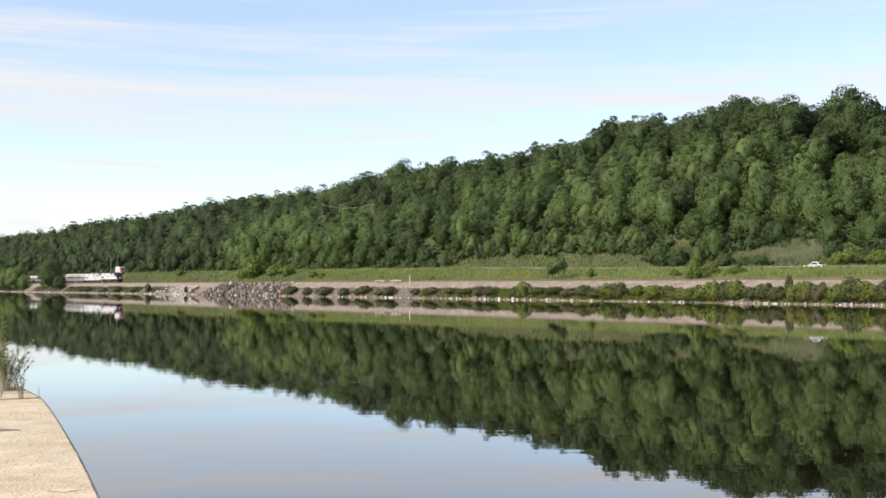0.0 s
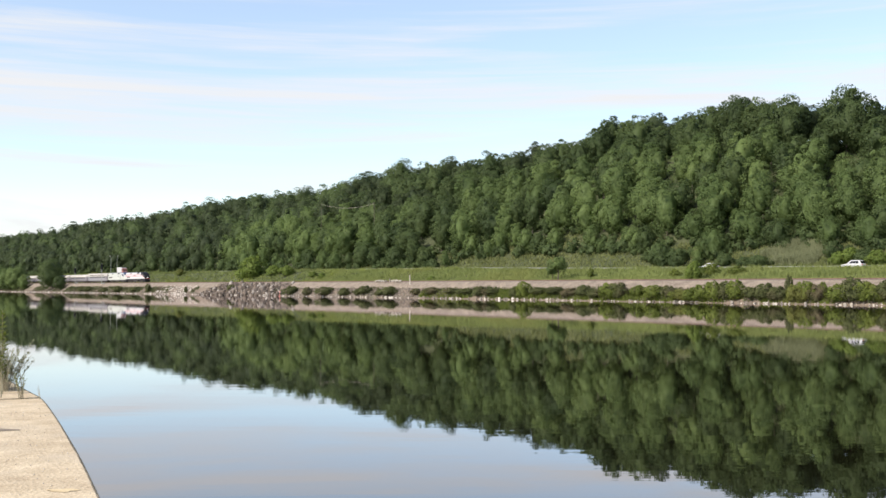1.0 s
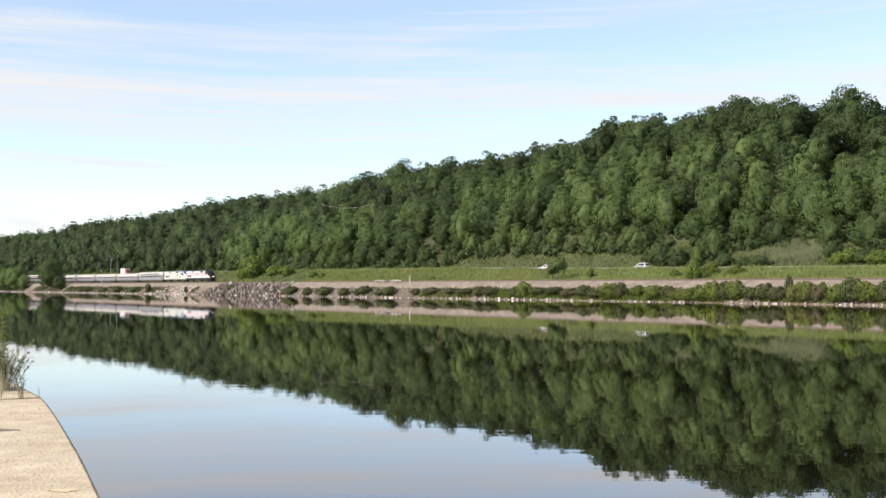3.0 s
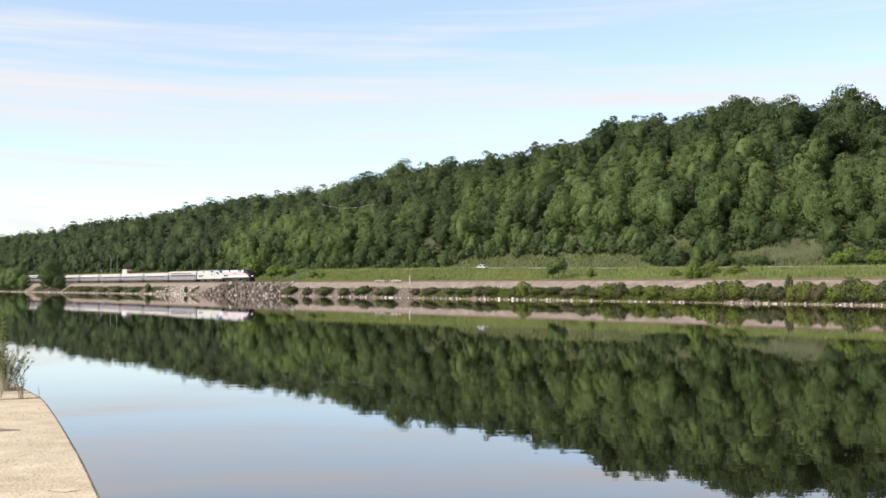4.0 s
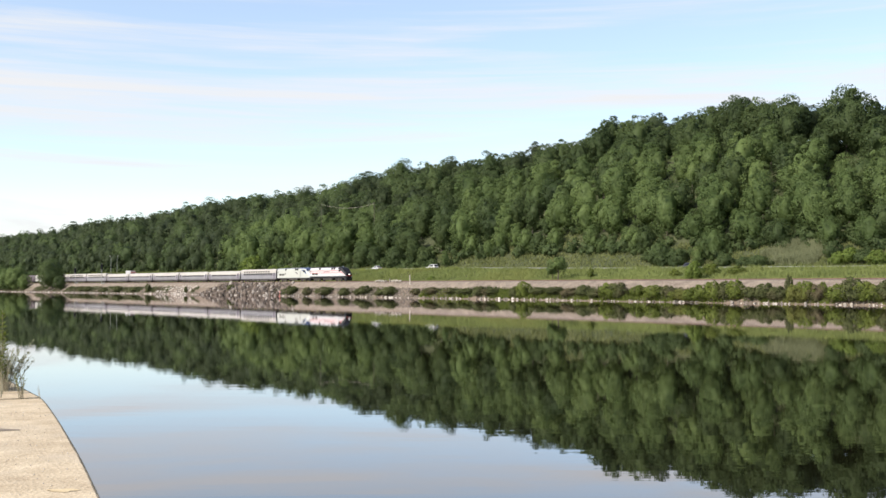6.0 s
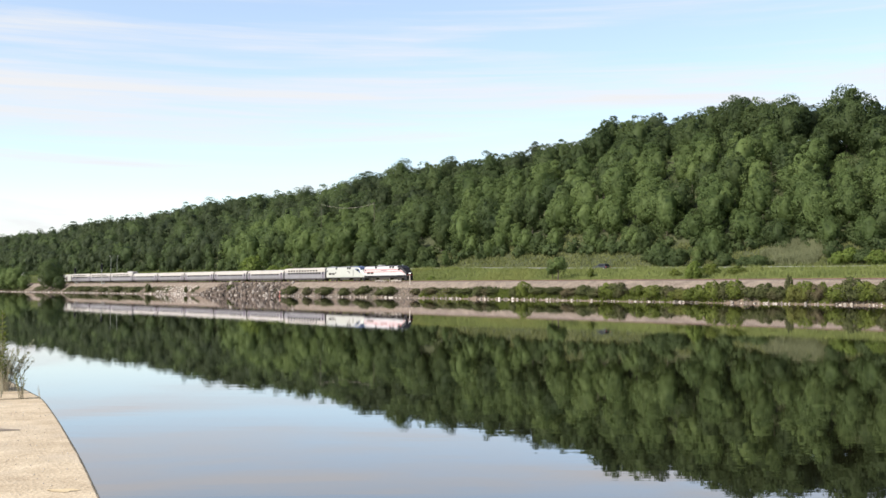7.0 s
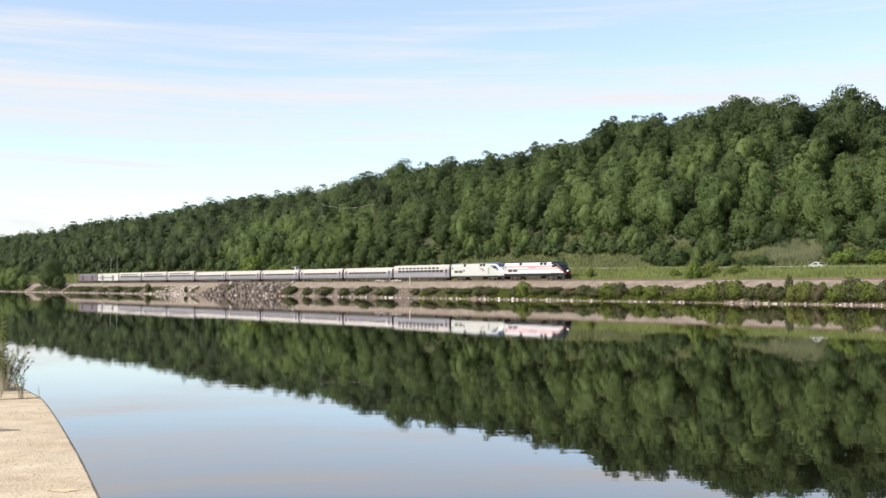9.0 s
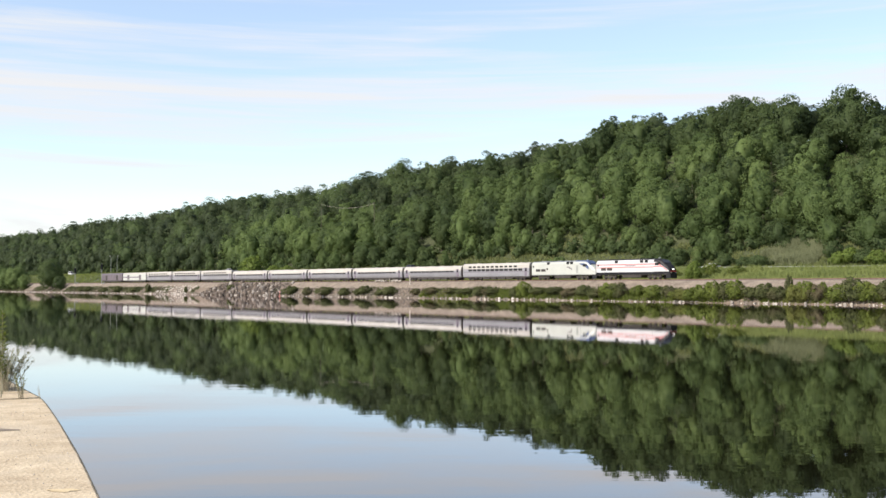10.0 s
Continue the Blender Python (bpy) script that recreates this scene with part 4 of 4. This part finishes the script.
def wheel_set(parent, x, radius, half=0.78):
    bogie = parent
    for y in (-half, half):
        w = part("wheel", tubed((x, y - 0.07, radius), (x, y + 0.07, radius), radius, sides=18), M_UNDER, bogie)
    part("axle", tubed((x, -half, radius), (x, half, radius), 0.09), M_UNDER, bogie)


def bogie(thing, x, base, radius):
    bm = bmesh.new()
    for y in (-1.12, 1.02):
        box(bm, x - base / 2 - 0.55, x + base / 2 + 0.55, y, y + 0.1, radius - 0.05, radius + 0.3)
        for e in (-base / 2, base / 2):
            box(bm, x + e - 0.22, x + e + 0.22, y - 0.03, y + 0.13, radius - 0.25, radius + 0.22)
        box(bm, x - 0.4, x + 0.4, y - 0.04, y + 0.14, radius - 0.32, radius + 0.1)
    box(bm, x - 0.3, x + 0.3, -1.1, 1.1, radius, radius + 0.4)
    b = part("bogie", bm, M_UNDER, thing)
    wheel_set(b, x - base / 2, radius)
    wheel_set(b, x + base / 2, radius)


def side_bars(name, mat, thing, x0, x1, z0, z1, half, proud=0.012, label=""):
    for sgn in (-1, 1):
        y0, y1 = sorted((sgn * (half - 0.03), sgn * (half + proud)))
        part(name, boxed(x0, x1, y0, y1, z0, z1), mat, thing, label)


def locomotive(livery):
    """Streamlined diesel, 21 m long: x forwards from its middle, z from the rail."""
    heritage = livery == "striped"
    ob = tagged(new("locomotive"), "white diesel locomotive with thin red stripes and black nose, running" if heritage else "light grey diesel locomotive with a blue cab roof, running",
                "locomotive", "rolling stock of the train")
    paint = M_WHITE if heritage else M_GREYW
    half = 1.47

    def section(x, top, w=half, low=1.15, flat=0.62):
        return [(x, -w, low), (x, -w, top - 0.62), (x, -w * 0.86, top - 0.2), (x, -w * flat, top), (x, w * flat, top), (x, w * 0.86, top - 0.2), (x, w, top - 0.62), (x, w, low)]
    part("body", loft(bmesh.new(), [section(-10.1, 4.2), (section(-9.9, 4.36)), section(6.3, 4.36)]), paint, ob)
    # cab and slanted nose
    nose = [section(6.302, 4.36), section(7.3, 4.34), section(8.1, 4.1, 1.46), section(8.9, 3.45, 1.42), section(9.8, 2.75, 1.3), section(10.25, 2.3, 1.16), section(10.35, 1.9, 1.1)]
    part("cab", loft(bmesh.new(), nose), M_BLACK if heritage else M_GREYW, ob, "black cab and slanted nose" if heritage else "light grey cab with a slanted nose")
    if heritage:
        # white side panel that sweeps down towards the nose
        flank = [(6.3, 1.47), (7.3, 1.47), (8.1, 1.46), (8.9, 1.42), (9.8, 1.30), (10.25, 1.16)]
        sweep = [(6.31, 3.74), (7.2, 3.56), (7.8, 3.30), (8.4, 2.98), (8.9, 2.72), (9.4, 2.36), (9.8, 2.08), (10.2, 1.74)]
        for sgn in (-1, 1):
            side = [[(x, sgn * (lerp(x, flank) - 0.03), 1.62), (x, sgn * (lerp(x, flank) + 0.012), 1.62), (x, sgn * (lerp(x, flank) + 0.012), z), (x, sgn * (lerp(x, flank) - 0.03), z)] for x, z in sweep]
            part("side_panel", loft(bmesh.new(), side), M_WHITE, ob, "white side panel sweeping down to the nose")
            for nm_drop, thick in ((0.44, 0.16), (0.98, 0.12)):
                rows = [(x, max(1.66, min(3.74 - nm_drop, z - 0.12))) for x, z in sweep[:-1]]
                red = [[(x, sgn * (lerp(x, flank) - 0.02), z - thick), (x, sgn * (lerp(x, flank) + 0.026), z - thick), (x, sgn * (lerp(x, flank) + 0.026), z), (x, sgn * (lerp(x, flank) - 0.02), z)] for x, z in rows]
                part("stripe", loft(bmesh.new(), red), M_RED, ob)
        side_bars("stripe", M_PINK, ob, -10.1, 6.3, 3.14, 3.30, half, 0.014, "thin red stripe")
        side_bars("stripe", M_PINK, ob, -10.1, 6.3, 2.52, 2.66, half, 0.014, "thin red stripe")
        for i in range(7):
            side_bars("letter_bar", M_BROWN, ob, -1.5 + 0.42 * i, -1.2 + 0.42 * i, 2.82, 3.04, half, 0.016)
        side_bars("sill", M_BLACK, ob, -10.1, 8.6, 1.1, 1.56, half, 0.014, "black lower side band")
    else:
        part("cab_roof", loft(bmesh.new(), [[(x, -1.32 + i * 0, t - 0.5), (x, -1.26, t - 0.13), (x, -0.92, t + 0.03), (x, 0.92, t + 0.03), (x, 1.26, t - 0.13), (x, 1.32, t - 0.5)]
                                            for i, (x, t) in enumerate(((4.3, 4.38), (7.3, 4.38), (8.1, 4.14), (8.9, 3.5)))]), M_BLUE, ob, "blue cab roof")
        for sgn in (-1, 1):
            sec = [[(x, sgn * 1.40, lo), (x, sgn * 1.49, lo), (x, sgn * 1.49, hi), (x, sgn * 1.40, hi)] for x, lo, hi in ((5.6, 3.6, 3.72), (7.2, 3.0, 3.72), (8.5, 2.3, 3.1))]
            part("blue_sweep", loft(bmesh.new(), sec), M_BLUE, ob, "blue swept panel")
        for x, z, w, h in ((2.1, 2.8, 1.1, 0.2), (2.7, 2.55, 0.9, 0.2), (3.1, 2.3, 0.5, 0.2)):
            side_bars("emblem_bar", M_BROWN, ob, x - w / 2, x + w / 2, z, z + h, half, 0.014)
        side_bars("number_bars", M_UNDER, ob, -5.1, -4.5, 2.3, 2.75, half, 0.012)
        side_bars("cab_door", M_GALV, ob, 4.6, 5.25, 1.5, 3.3, half, 0.01)
        side_bars("sill", M_GALV, ob, -10.1, 8.6, 1.12, 1.3, half, 0.012, "dusty grey lower edge")
    for x0 in (-8.7, -6.9):
        side_bars("louvre", M_UNDER, ob, x0, x0 + 1.5, 1.95, 2.55, half, 0.02, "dark air intake grille")
    side_bars("rear_window", M_GLASS, ob, -9.75, -9.35, 2.9, 3.35, half, 0.015)
    for x0 in ((-4.6, 2.6, 3.9) if heritage else (-4.9, 1.5, 2.7)):
        for sgn in (-1, 1):
            y0, y1 = sorted((sgn * 1.2, sgn * (half + 0.01)))
            part("roof_vent", boxed(x0, x0 + 0.85, y0, y1, 3.55, 4.12), M_BLACK, ob, "dark roof vent")
    for x0 in (-7.6, -2.2, 0.4, 2.9):
        part("exhaust_hatch", boxed(x0, x0 + 1.4, -0.7, 0.7, 4.3, 4.46, bevel=0.04), M_UNDER if heritage else M_GALV, ob)
    for sgn in (-1, 1):
        part("roof_edge", loft(bmesh.new(), [[(x, sgn * 1.27, 4.17), (x, sgn * 1.29, 4.19), (x, sgn * 0.92, 4.385), (x, sgn * 0.9, 4.36)] for x in (-9.9, -2.0, 6.2)]), M_BLACK if heritage else M_SLATE, ob, "dark roof edge")
    # cab glass and lamps
    for sgn in (-1, 1):
        y0, y1 = sorted((sgn * 1.38, sgn * 1.5))
        part("cab_window", boxed(6.7, 7.7, y0, y1, 2.95, 3.5), M_GLASS, ob)
        part("windshield", loft(bmesh.new(), [[(8.12, sgn * 0.08, 4.02), (8.12, sgn * 1.0, 4.02), (8.18, sgn * 1.0, 4.1), (8.18, sgn * 0.08, 4.1)],
                                              [(8.88, sgn * 0.08, 3.4), (8.88, sgn * 1.12, 3.4), (8.94, sgn * 1.12, 3.5), (8.94, sgn * 0.08, 3.5)]]), M_GLASS, ob)
        part("headlight", tubed((10.2, sgn * 0.2, 2.1), (10.37, sgn * 0.2, 2.1), 0.12), M_LAMP, ob)
        part("ditch_light", tubed((10.2, sgn * 0.8, 1.4), (10.5, sgn * 0.8, 1.4), 0.11), M_CHROME, ob)
        part("handrail", tubed((5.9, sgn * 1.52, 1.3), (5.9, sgn * 1.52, 3.2), 0.03, sides=5), M_CHROME, ob)
        part("mirror", boxed(7.9, 8.0, min(sgn * 1.45, sgn * 1.8), max(sgn * 1.45, sgn * 1.8), 3.2, 3.5), M_BLACK, ob)
    part("pilot", loft(bmesh.new(), [[(9.6, -1.4, 0.2), (9.6, 1.4, 0.2), (9.6, 1.4, 1.2), (9.6, -1.4, 1.2)], [(10.5, -1.0, 0.2), (10.5, 1.0, 0.2), (10.4, 1.0, 1.25), (10.4, -1.0, 1.25)]]), M_BLACK, ob)
    part("nose_stripe", boxed(10.3, 10.37, -1.0, 1.0, 1.6, 1.75), M_RED if heritage else M_BLUE, ob)
    part("horn", tubed((6.2, 0.3, 4.5), (6.8, 0.3, 4.55), 0.06, 0.12), M_CHROME, ob)
    part("fuel_tank", boxed(-2.7, 2.7, -1.3, 1.3, 0.35, 1.14, bevel=0.12), M_UNDER, ob)
    part("underframe", boxed(-10.2, 9.6, -1.35, 1.35, 0.95, 1.16), M_UNDER, ob)
    part("coupler", boxed(-10.75, -10.1, -0.2, 0.2, 0.75, 1.05), M_UNDER, ob)
    bogie(ob, -6.4, 2.75, 0.5)
    bogie(ob, 6.2, 2.75, 0.5)
    return ob


def coach(kind):
    """Passenger or baggage car, 26 m over couplers."""
    label = {"tube": "silver tube-shaped passenger coach with a dark window band, running", "sleeper": "tall silver sleeping car with two rows of windows, running",
             "baggage": "white baggage car with dark side doors, running", "old": "dark brown baggage car at the train's tail, running"}[kind]
    ob = tagged(new("passenger_coach" if kind in ("tube", "sleeper") else "baggage_car"), label, "railway coach" if kind in ("tube", "sleeper") else "baggage car", "rolling stock of the train")
    L = 12.55
    if kind == "tube":
        side = [(1.36, 0.95), (1.47, 1.3), (1.525, 1.9), (1.525, 2.3), (1.512, 2.62)]
        roof = [(1.512, 2.62), (1.475, 2.9), (1.38, 3.2), (1.2, 3.5), (0.9, 3.72), (0.45, 3.84)]
    else:
        top = 4.25 if kind == "sleeper" else 4.15
        cut = 2.92 if kind == "sleeper" else top - 0.65
        side = [(1.48, 0.92), (1.52, 1.2), (1.52, 1.8), (1.52, 2.4), (1.52, cut)]
        roof = [(1.52, cut), (1.50, top - 0.6), (1.44, top - 0.42), (1.25, top - 0.18), (0.95, top - 0.05), (0.45, top)]
    body_mat = {"tube": M_SILVER, "sleeper": M_SILVER, "baggage": M_GREYW, "old": M_BROWN}[kind]
    roof_mat = M_BROWN if kind == "old" else M_ROOF

    def ring(x, pts, f=1.0):
        return [(x, -y * f, z) for y, z in pts] + [(x, y * f, z) for y, z in reversed(pts)]
    part("body", loft(bmesh.new(), [ring(x, side) for x in (-L, -L / 2, 0, L / 2, L)]), body_mat, ob)
    part("roof", loft(bmesh.new(), [ring(x, [(roof[0][0] + 0.004, roof[0][1] - 0.02)] + roof[1:]) for x in (-L, 0, L)]), roof_mat, ob, "cream roof" if kind != "old" else "")
    top = roof[-1][1]
    for x in (-L - 0.12, L + 0.02):
        part("vestibule", boxed(x - 0.1, x + 0.22, -1.3, 1.3, 0.95, 3.45), M_UNDER, ob)
        part("coupler", boxed(x - 0.15, x + 0.25, -0.2, 0.2, 0.7, 1.0), M_UNDER, ob)
    if kind == "tube":
        for i in range(11):
            side_bars("window", M_GLASS, ob, -9.6 + 1.76 * i, -9.6 + 1.76 * i + 1.58, 2.14, 2.56, 1.51, 0.03)
        side_bars("stripe", M_STRIPE, ob, -12.0, 12.0, 1.96, 2.06, 1.51, 0.02, "faded purple-blue stripe")
        for x in (-11.7, 10.7):
            side_bars("door", M_STRIPE, ob, x, x + 0.95, 1.0, 3.0, 1.46, 0.07)
            side_bars("door_window", M_GLASS, ob, x + 0.2, x + 0.75, 2.1, 2.7, 1.48, 0.075)
    elif kind == "sleeper":
        for i in range(12):
            x = -10.3 + 1.72 * i
            side_bars("window", M_GLASS, ob, x, x + 1.42, 2.28, 2.82, 1.52, 0.015)
            if i < 11:
                side_bars("upper_window", M_GLASS, ob, x + 0.1, x + 1.2, 3.14, 3.58, 1.49, 0.04)
        side_bars("stripe", M_STRIPE, ob, -12.4, 12.4, 2.02, 2.16, 1.52, 0.012, "faded purple-blue stripe")
        side_bars("door", M_STRIPE, ob, 10.9, 11.8, 1.0, 3.0, 1.52, 0.01)
        side_bars("door_window", M_GLASS, ob, 11.1, 11.6, 2.1, 2.85, 1.53, 0.015)
    elif kind == "baggage":
        for x in (-7.6, 5.2):
            side_bars("door", M_BROWN, ob, x, x + 2.3, 1.1, 3.2, 1.52, 0.012)
        side_bars("stripe", M_STRIPE, ob, -12.4, -7.8, 2.0, 2.5, 1.52, 0.01)
        side_bars("stripe", M_STRIPE, ob, -5.2, 5.1, 2.0, 2.5, 1.52, 0.01)
    else:
        for x in (-7.6, 5.2):
            side_bars("door", M_UNDER, ob, x, x + 2.3, 1.1, 3.2, 1.52, 0.012)
    part("underframe", boxed(-L, L, -1.36, 1.36, 0.62, 0.94), M_UNDER, ob)
    for x, w in ((-6.4, 1.2), (-4.8, 2.6), (-1.8, 2.2), (0.8, 2.8), (4.0, 2.4)):
        part("equipment_box", boxed(x, x + w, -1.34, 1.34, 0.26, 0.66, bevel=0.05), M_UNDER, ob)
    for x in (-8.0, -2.5, 3.0, 8.0):
        part("roof_vent", boxed(x, x + 0.9, -0.4, 0.4, top - 0.02, top + 0.09, bevel=0.03), roof_mat, ob)
    bogie(ob, -9.05, 2.6, 0.46)
    bogie(ob, 9.05, 2.6, 0.46)
    return ob


TRAIN_V, TRAIN_S0 = 30.89, -448.5     # metres a second; the nose's station at the start
train = []
lead, second = locomotive("striped"), locomotive("plain")
train += [(lead, -10.5), (second, -31.5)]
kinds = ["sleeper", "tube", "tube", "tube", "tube", "tube", "sleeper", "sleeper", "sleeper", "baggage", "old"]
first = {}
for i, kd in enumerate(kinds):
    car = copy_thing(first[kd], Matrix()) if kd in first else coach(kd)
    first.setdefault(kd, car)
    train.append((car, -42.0 - 13.0 - 26.0 * i))


# ---- road vehicles ----
def road_wheel(thing, x, y, r):
    w = part("wheel", tubed((x, y - 0.1, r), (x, y + 0.1, r), r, sides=18), M_TYRE, thing)
    part("rim", tubed((x, y - 0.108, r), (x, y + 0.108, r), r * 0.62, sides=14), M_CHROME, w)


def car(label, paint, length, height, tall):
    """x forwards from the middle, z from the road."""
    ob = tagged(new("car"), label, "car", "cars on the road")
    hl, w = length / 2, 0.9
    belt = height * 0.58

    def sec(x, z0, z1, ww):
        return [(x, -ww, z0), (x, -ww - 0.02, (z0 + z1) / 2), (x, -ww + 0.06, z1), (x, ww - 0.06, z1), (x, ww + 0.02, (z0 + z1) / 2), (x, ww, z0)]
    part("body", loft(bmesh.new(), [sec(-hl, 0.45, belt * 0.85, w * 0.86), sec(-hl + 0.15, 0.3, belt, w * 0.95), sec(-hl * 0.5, 0.25, belt + 0.03, w), sec(hl * 0.3, 0.25, belt + 0.01, w),
                                    sec(hl * 0.5, 0.25, belt - 0.04, w), sec(hl - 0.2, 0.28, belt * 0.82, w * 0.95), sec(hl, 0.42, belt * 0.68, w * 0.8)]), paint, ob)
    back, front = (-hl + 0.25, hl * 0.42) if tall else (-hl * 0.72, hl * 0.38)
    rear_top, front_top = (-hl + 0.65, hl * 0.08) if tall else (-hl * 0.36, hl * 0.02)
    part("roof", loft(bmesh.new(), [[(back, -w + 0.08, belt), (back, w - 0.08, belt), (front, w - 0.08, belt), (front, -w + 0.08, belt)],
                                    [(rear_top - 0.08, -w + 0.2, height - 0.1), (rear_top - 0.08, w - 0.2, height - 0.1), (front_top + 0.08, w - 0.2, height - 0.1), (front_top + 0.08, -w + 0.2, height - 0.1)],
                                    [(rear_top + 0.1, -w + 0.3, height), (rear_top + 0.1, w - 0.3, height), (front_top - 0.1, w - 0.3, height), (front_top - 0.1, -w + 0.3, height)]]), paint, ob)
    for sgn in (-1, 1):
        for a, c in ((0.1, 0.36), (0.39, 0.64), (0.67, 0.93)):
            lo = lambda f: back + 0.25 + (front - 0.3 - back - 0.25) * f
            hi = lambda f: rear_top + 0.05 + (front_top - 0.05 - rear_top - 0.05) * f
            y0, y1 = sgn * (w - 0.07), sgn * (w - 0.165)
            bm = loft(bmesh.new(), [[(lo(a), y0, belt + 0.05), (lo(c), y0, belt + 0.05), (lo(c), y0 - sgn * 0.05, belt + 0.05), (lo(a), y0 - sgn * 0.05, belt + 0.05)],
                                    [(hi(a), y1, height - 0.16), (hi(c), y1, height - 0.16), (hi(c), y1 - sgn * 0.05, height - 0.16), (hi(a), y1 - sgn * 0.05, height - 0.16)]])
            part("side_window", bm, M_GLASS, ob)
        part("headlight", boxed(hl - 0.22, hl - 0.04, min(sgn * 0.45, sgn * 0.78), max(sgn * 0.45, sgn * 0.78), belt * 0.68, belt * 0.8, bevel=0.02), M_CHROME, ob)
        part("tail_light", boxed(-hl - 0.01, -hl + 0.12, min(sgn * 0.55, sgn * 0.8), max(sgn * 0.55, sgn * 0.8), belt * 0.72, belt * 0.9, bevel=0.02), M_RED, ob)
        for x in (-hl * 0.62, hl * 0.62):
            road_wheel(ob, x, sgn * 0.82, 0.34)
    for nm, x0, x1, in (("windshield", front, front_top), ("rear_window", back, rear_top)):
        g = 0.02 if nm == "windshield" else -0.02
        t = 0.86
        part(nm, loft(bmesh.new(), [[(x0 * 0.95 + x1 * 0.05 + g, y, belt + 0.06), (x0 * 0.95 + x1 * 0.05 - g, y, belt + 0.06), (x0 * (1 - t) + x1 * t - g, y * 0.86, height - 0.15), (x0 * (1 - t) + x1 * t + g * 4, y * 0.86, height - 0.15)]
                                    for y in (-0.72, 0.72)]), M_GLASS, ob)
    part("bumper", boxed(hl - 0.15, hl + 0.05, -0.75, 0.75, 0.32, 0.5, bevel=0.04), M_UNDER, ob)
    part("bumper", boxed(-hl - 0.05, -hl + 0.15, -0.75, 0.75, 0.35, 0.52, bevel=0.04), M_UNDER, ob)
    return ob


def box_truck():
    ob = tagged(new("box_truck"), "white box truck with a red cab on the road", "truck", "cars on the road")
    part("cargo_box", boxed(-4.6, 1.4, -1.2, 1.2, 1.0, 3.8, bevel=0.05), M_WHITE, ob)
    part("cab", loft(bmesh.new(), [[(1.5, -1.2, 0.6), (1.5, 1.2, 0.6), (1.5, 1.15, 3.2), (1.5, -1.15, 3.2)], [(2.5, -1.2, 0.6), (2.5, 1.2, 0.6), (2.35, 1.1, 3.1), (2.35, -1.1, 3.1)],
                                   [(2.9, -1.15, 0.6), (2.9, 1.15, 0.6), (2.8, 1.1, 1.9), (2.8, -1.1, 1.9)]]), M_FADED, ob, "faded red cab")
    part("windshield", boxed(2.5, 2.66, -1.0, 1.0, 2.05, 2.7), M_GLASS, ob)
    part("chassis", boxed(-4.6, 2.8, -0.6, 0.6, 0.55, 1.0), M_UNDER, ob)
    for sgn in (-1, 1):
        part("side_window", boxed(1.65, 2.3, min(sgn * 1.1, sgn * 1.21), max(sgn * 1.1, sgn * 1.21), 2.2, 3.0), M_GLASS, ob)
        part("headlight", boxed(2.82, 2.95, min(sgn * 0.7, sgn * 1.0), max(sgn * 0.7, sgn * 1.0), 0.9, 1.1), M_CHROME, ob)
        for x in (-3.5, 2.0):
            road_wheel(ob, x, sgn * 1.05, 0.48)
    return ob


M_CAR_DARK = material("dark_car_paint", (0.018, 0.018, 0.021), (0.03, 0.03, 0.034), 0.4, 1.0, 6.0, 0.0)
suv = car("white sport utility car driving on the road", M_WHITE, 4.7, 1.68, True)
sedan = car("white saloon car driving on the road", M_WHITE, 4.7, 1.45, False)
dark_car = car("dark grey car driving on the road", M_CAR_DARK, 4.6, 1.6, True)
last_car = car("silver-grey car driving on the road", M_GREYW, 4.6, 1.38, False)
van = car("white van driving on the road", M_WHITE, 5.6, 2.3, True)
truck = box_truck()


def motions():
    for thing, off in train:
        walk(thing, [(t, pose(*xy(TRAIN_S0 + off + TRAIN_V * t, TRACK_D), RAIL_Z, 0, 0, TURN)) for t in (0, 2.5, 5, 7.5, 10)])
    for thing, s0, v, d, turn in ((suv, -85.0, -27.94, 195.0, 180), (sedan, -121.6, -26.88, 195.0, 180), (dark_car, 10.5, -27.5, 195.0, 180), (last_car, 118.0, -26.6, 195.0, 180), (van, -897.0, 30.0, 199.5, 0)):
        rows = []
        for i in range(21):
            t = i * 0.5
            s = s0 + v * t
            rows.append((t, pose(*xy(s, d), road_z(s) + 0.005, 0, 0, TURN + turn)))
        walk(thing, rows)
    # the truck rolls slowly down from the road into the meadow
    rows = []
    for i in range(11):
        t = float(i)
        d = 190.2 - 0.75 * t
        s = abreast(-570 + 3.2 * t, d)
        rows.append((t, pose(*xy(s, d), ground_z(s, d) + 0.1, 0, 0, TURN)))
    walk(truck, rows)


motions()
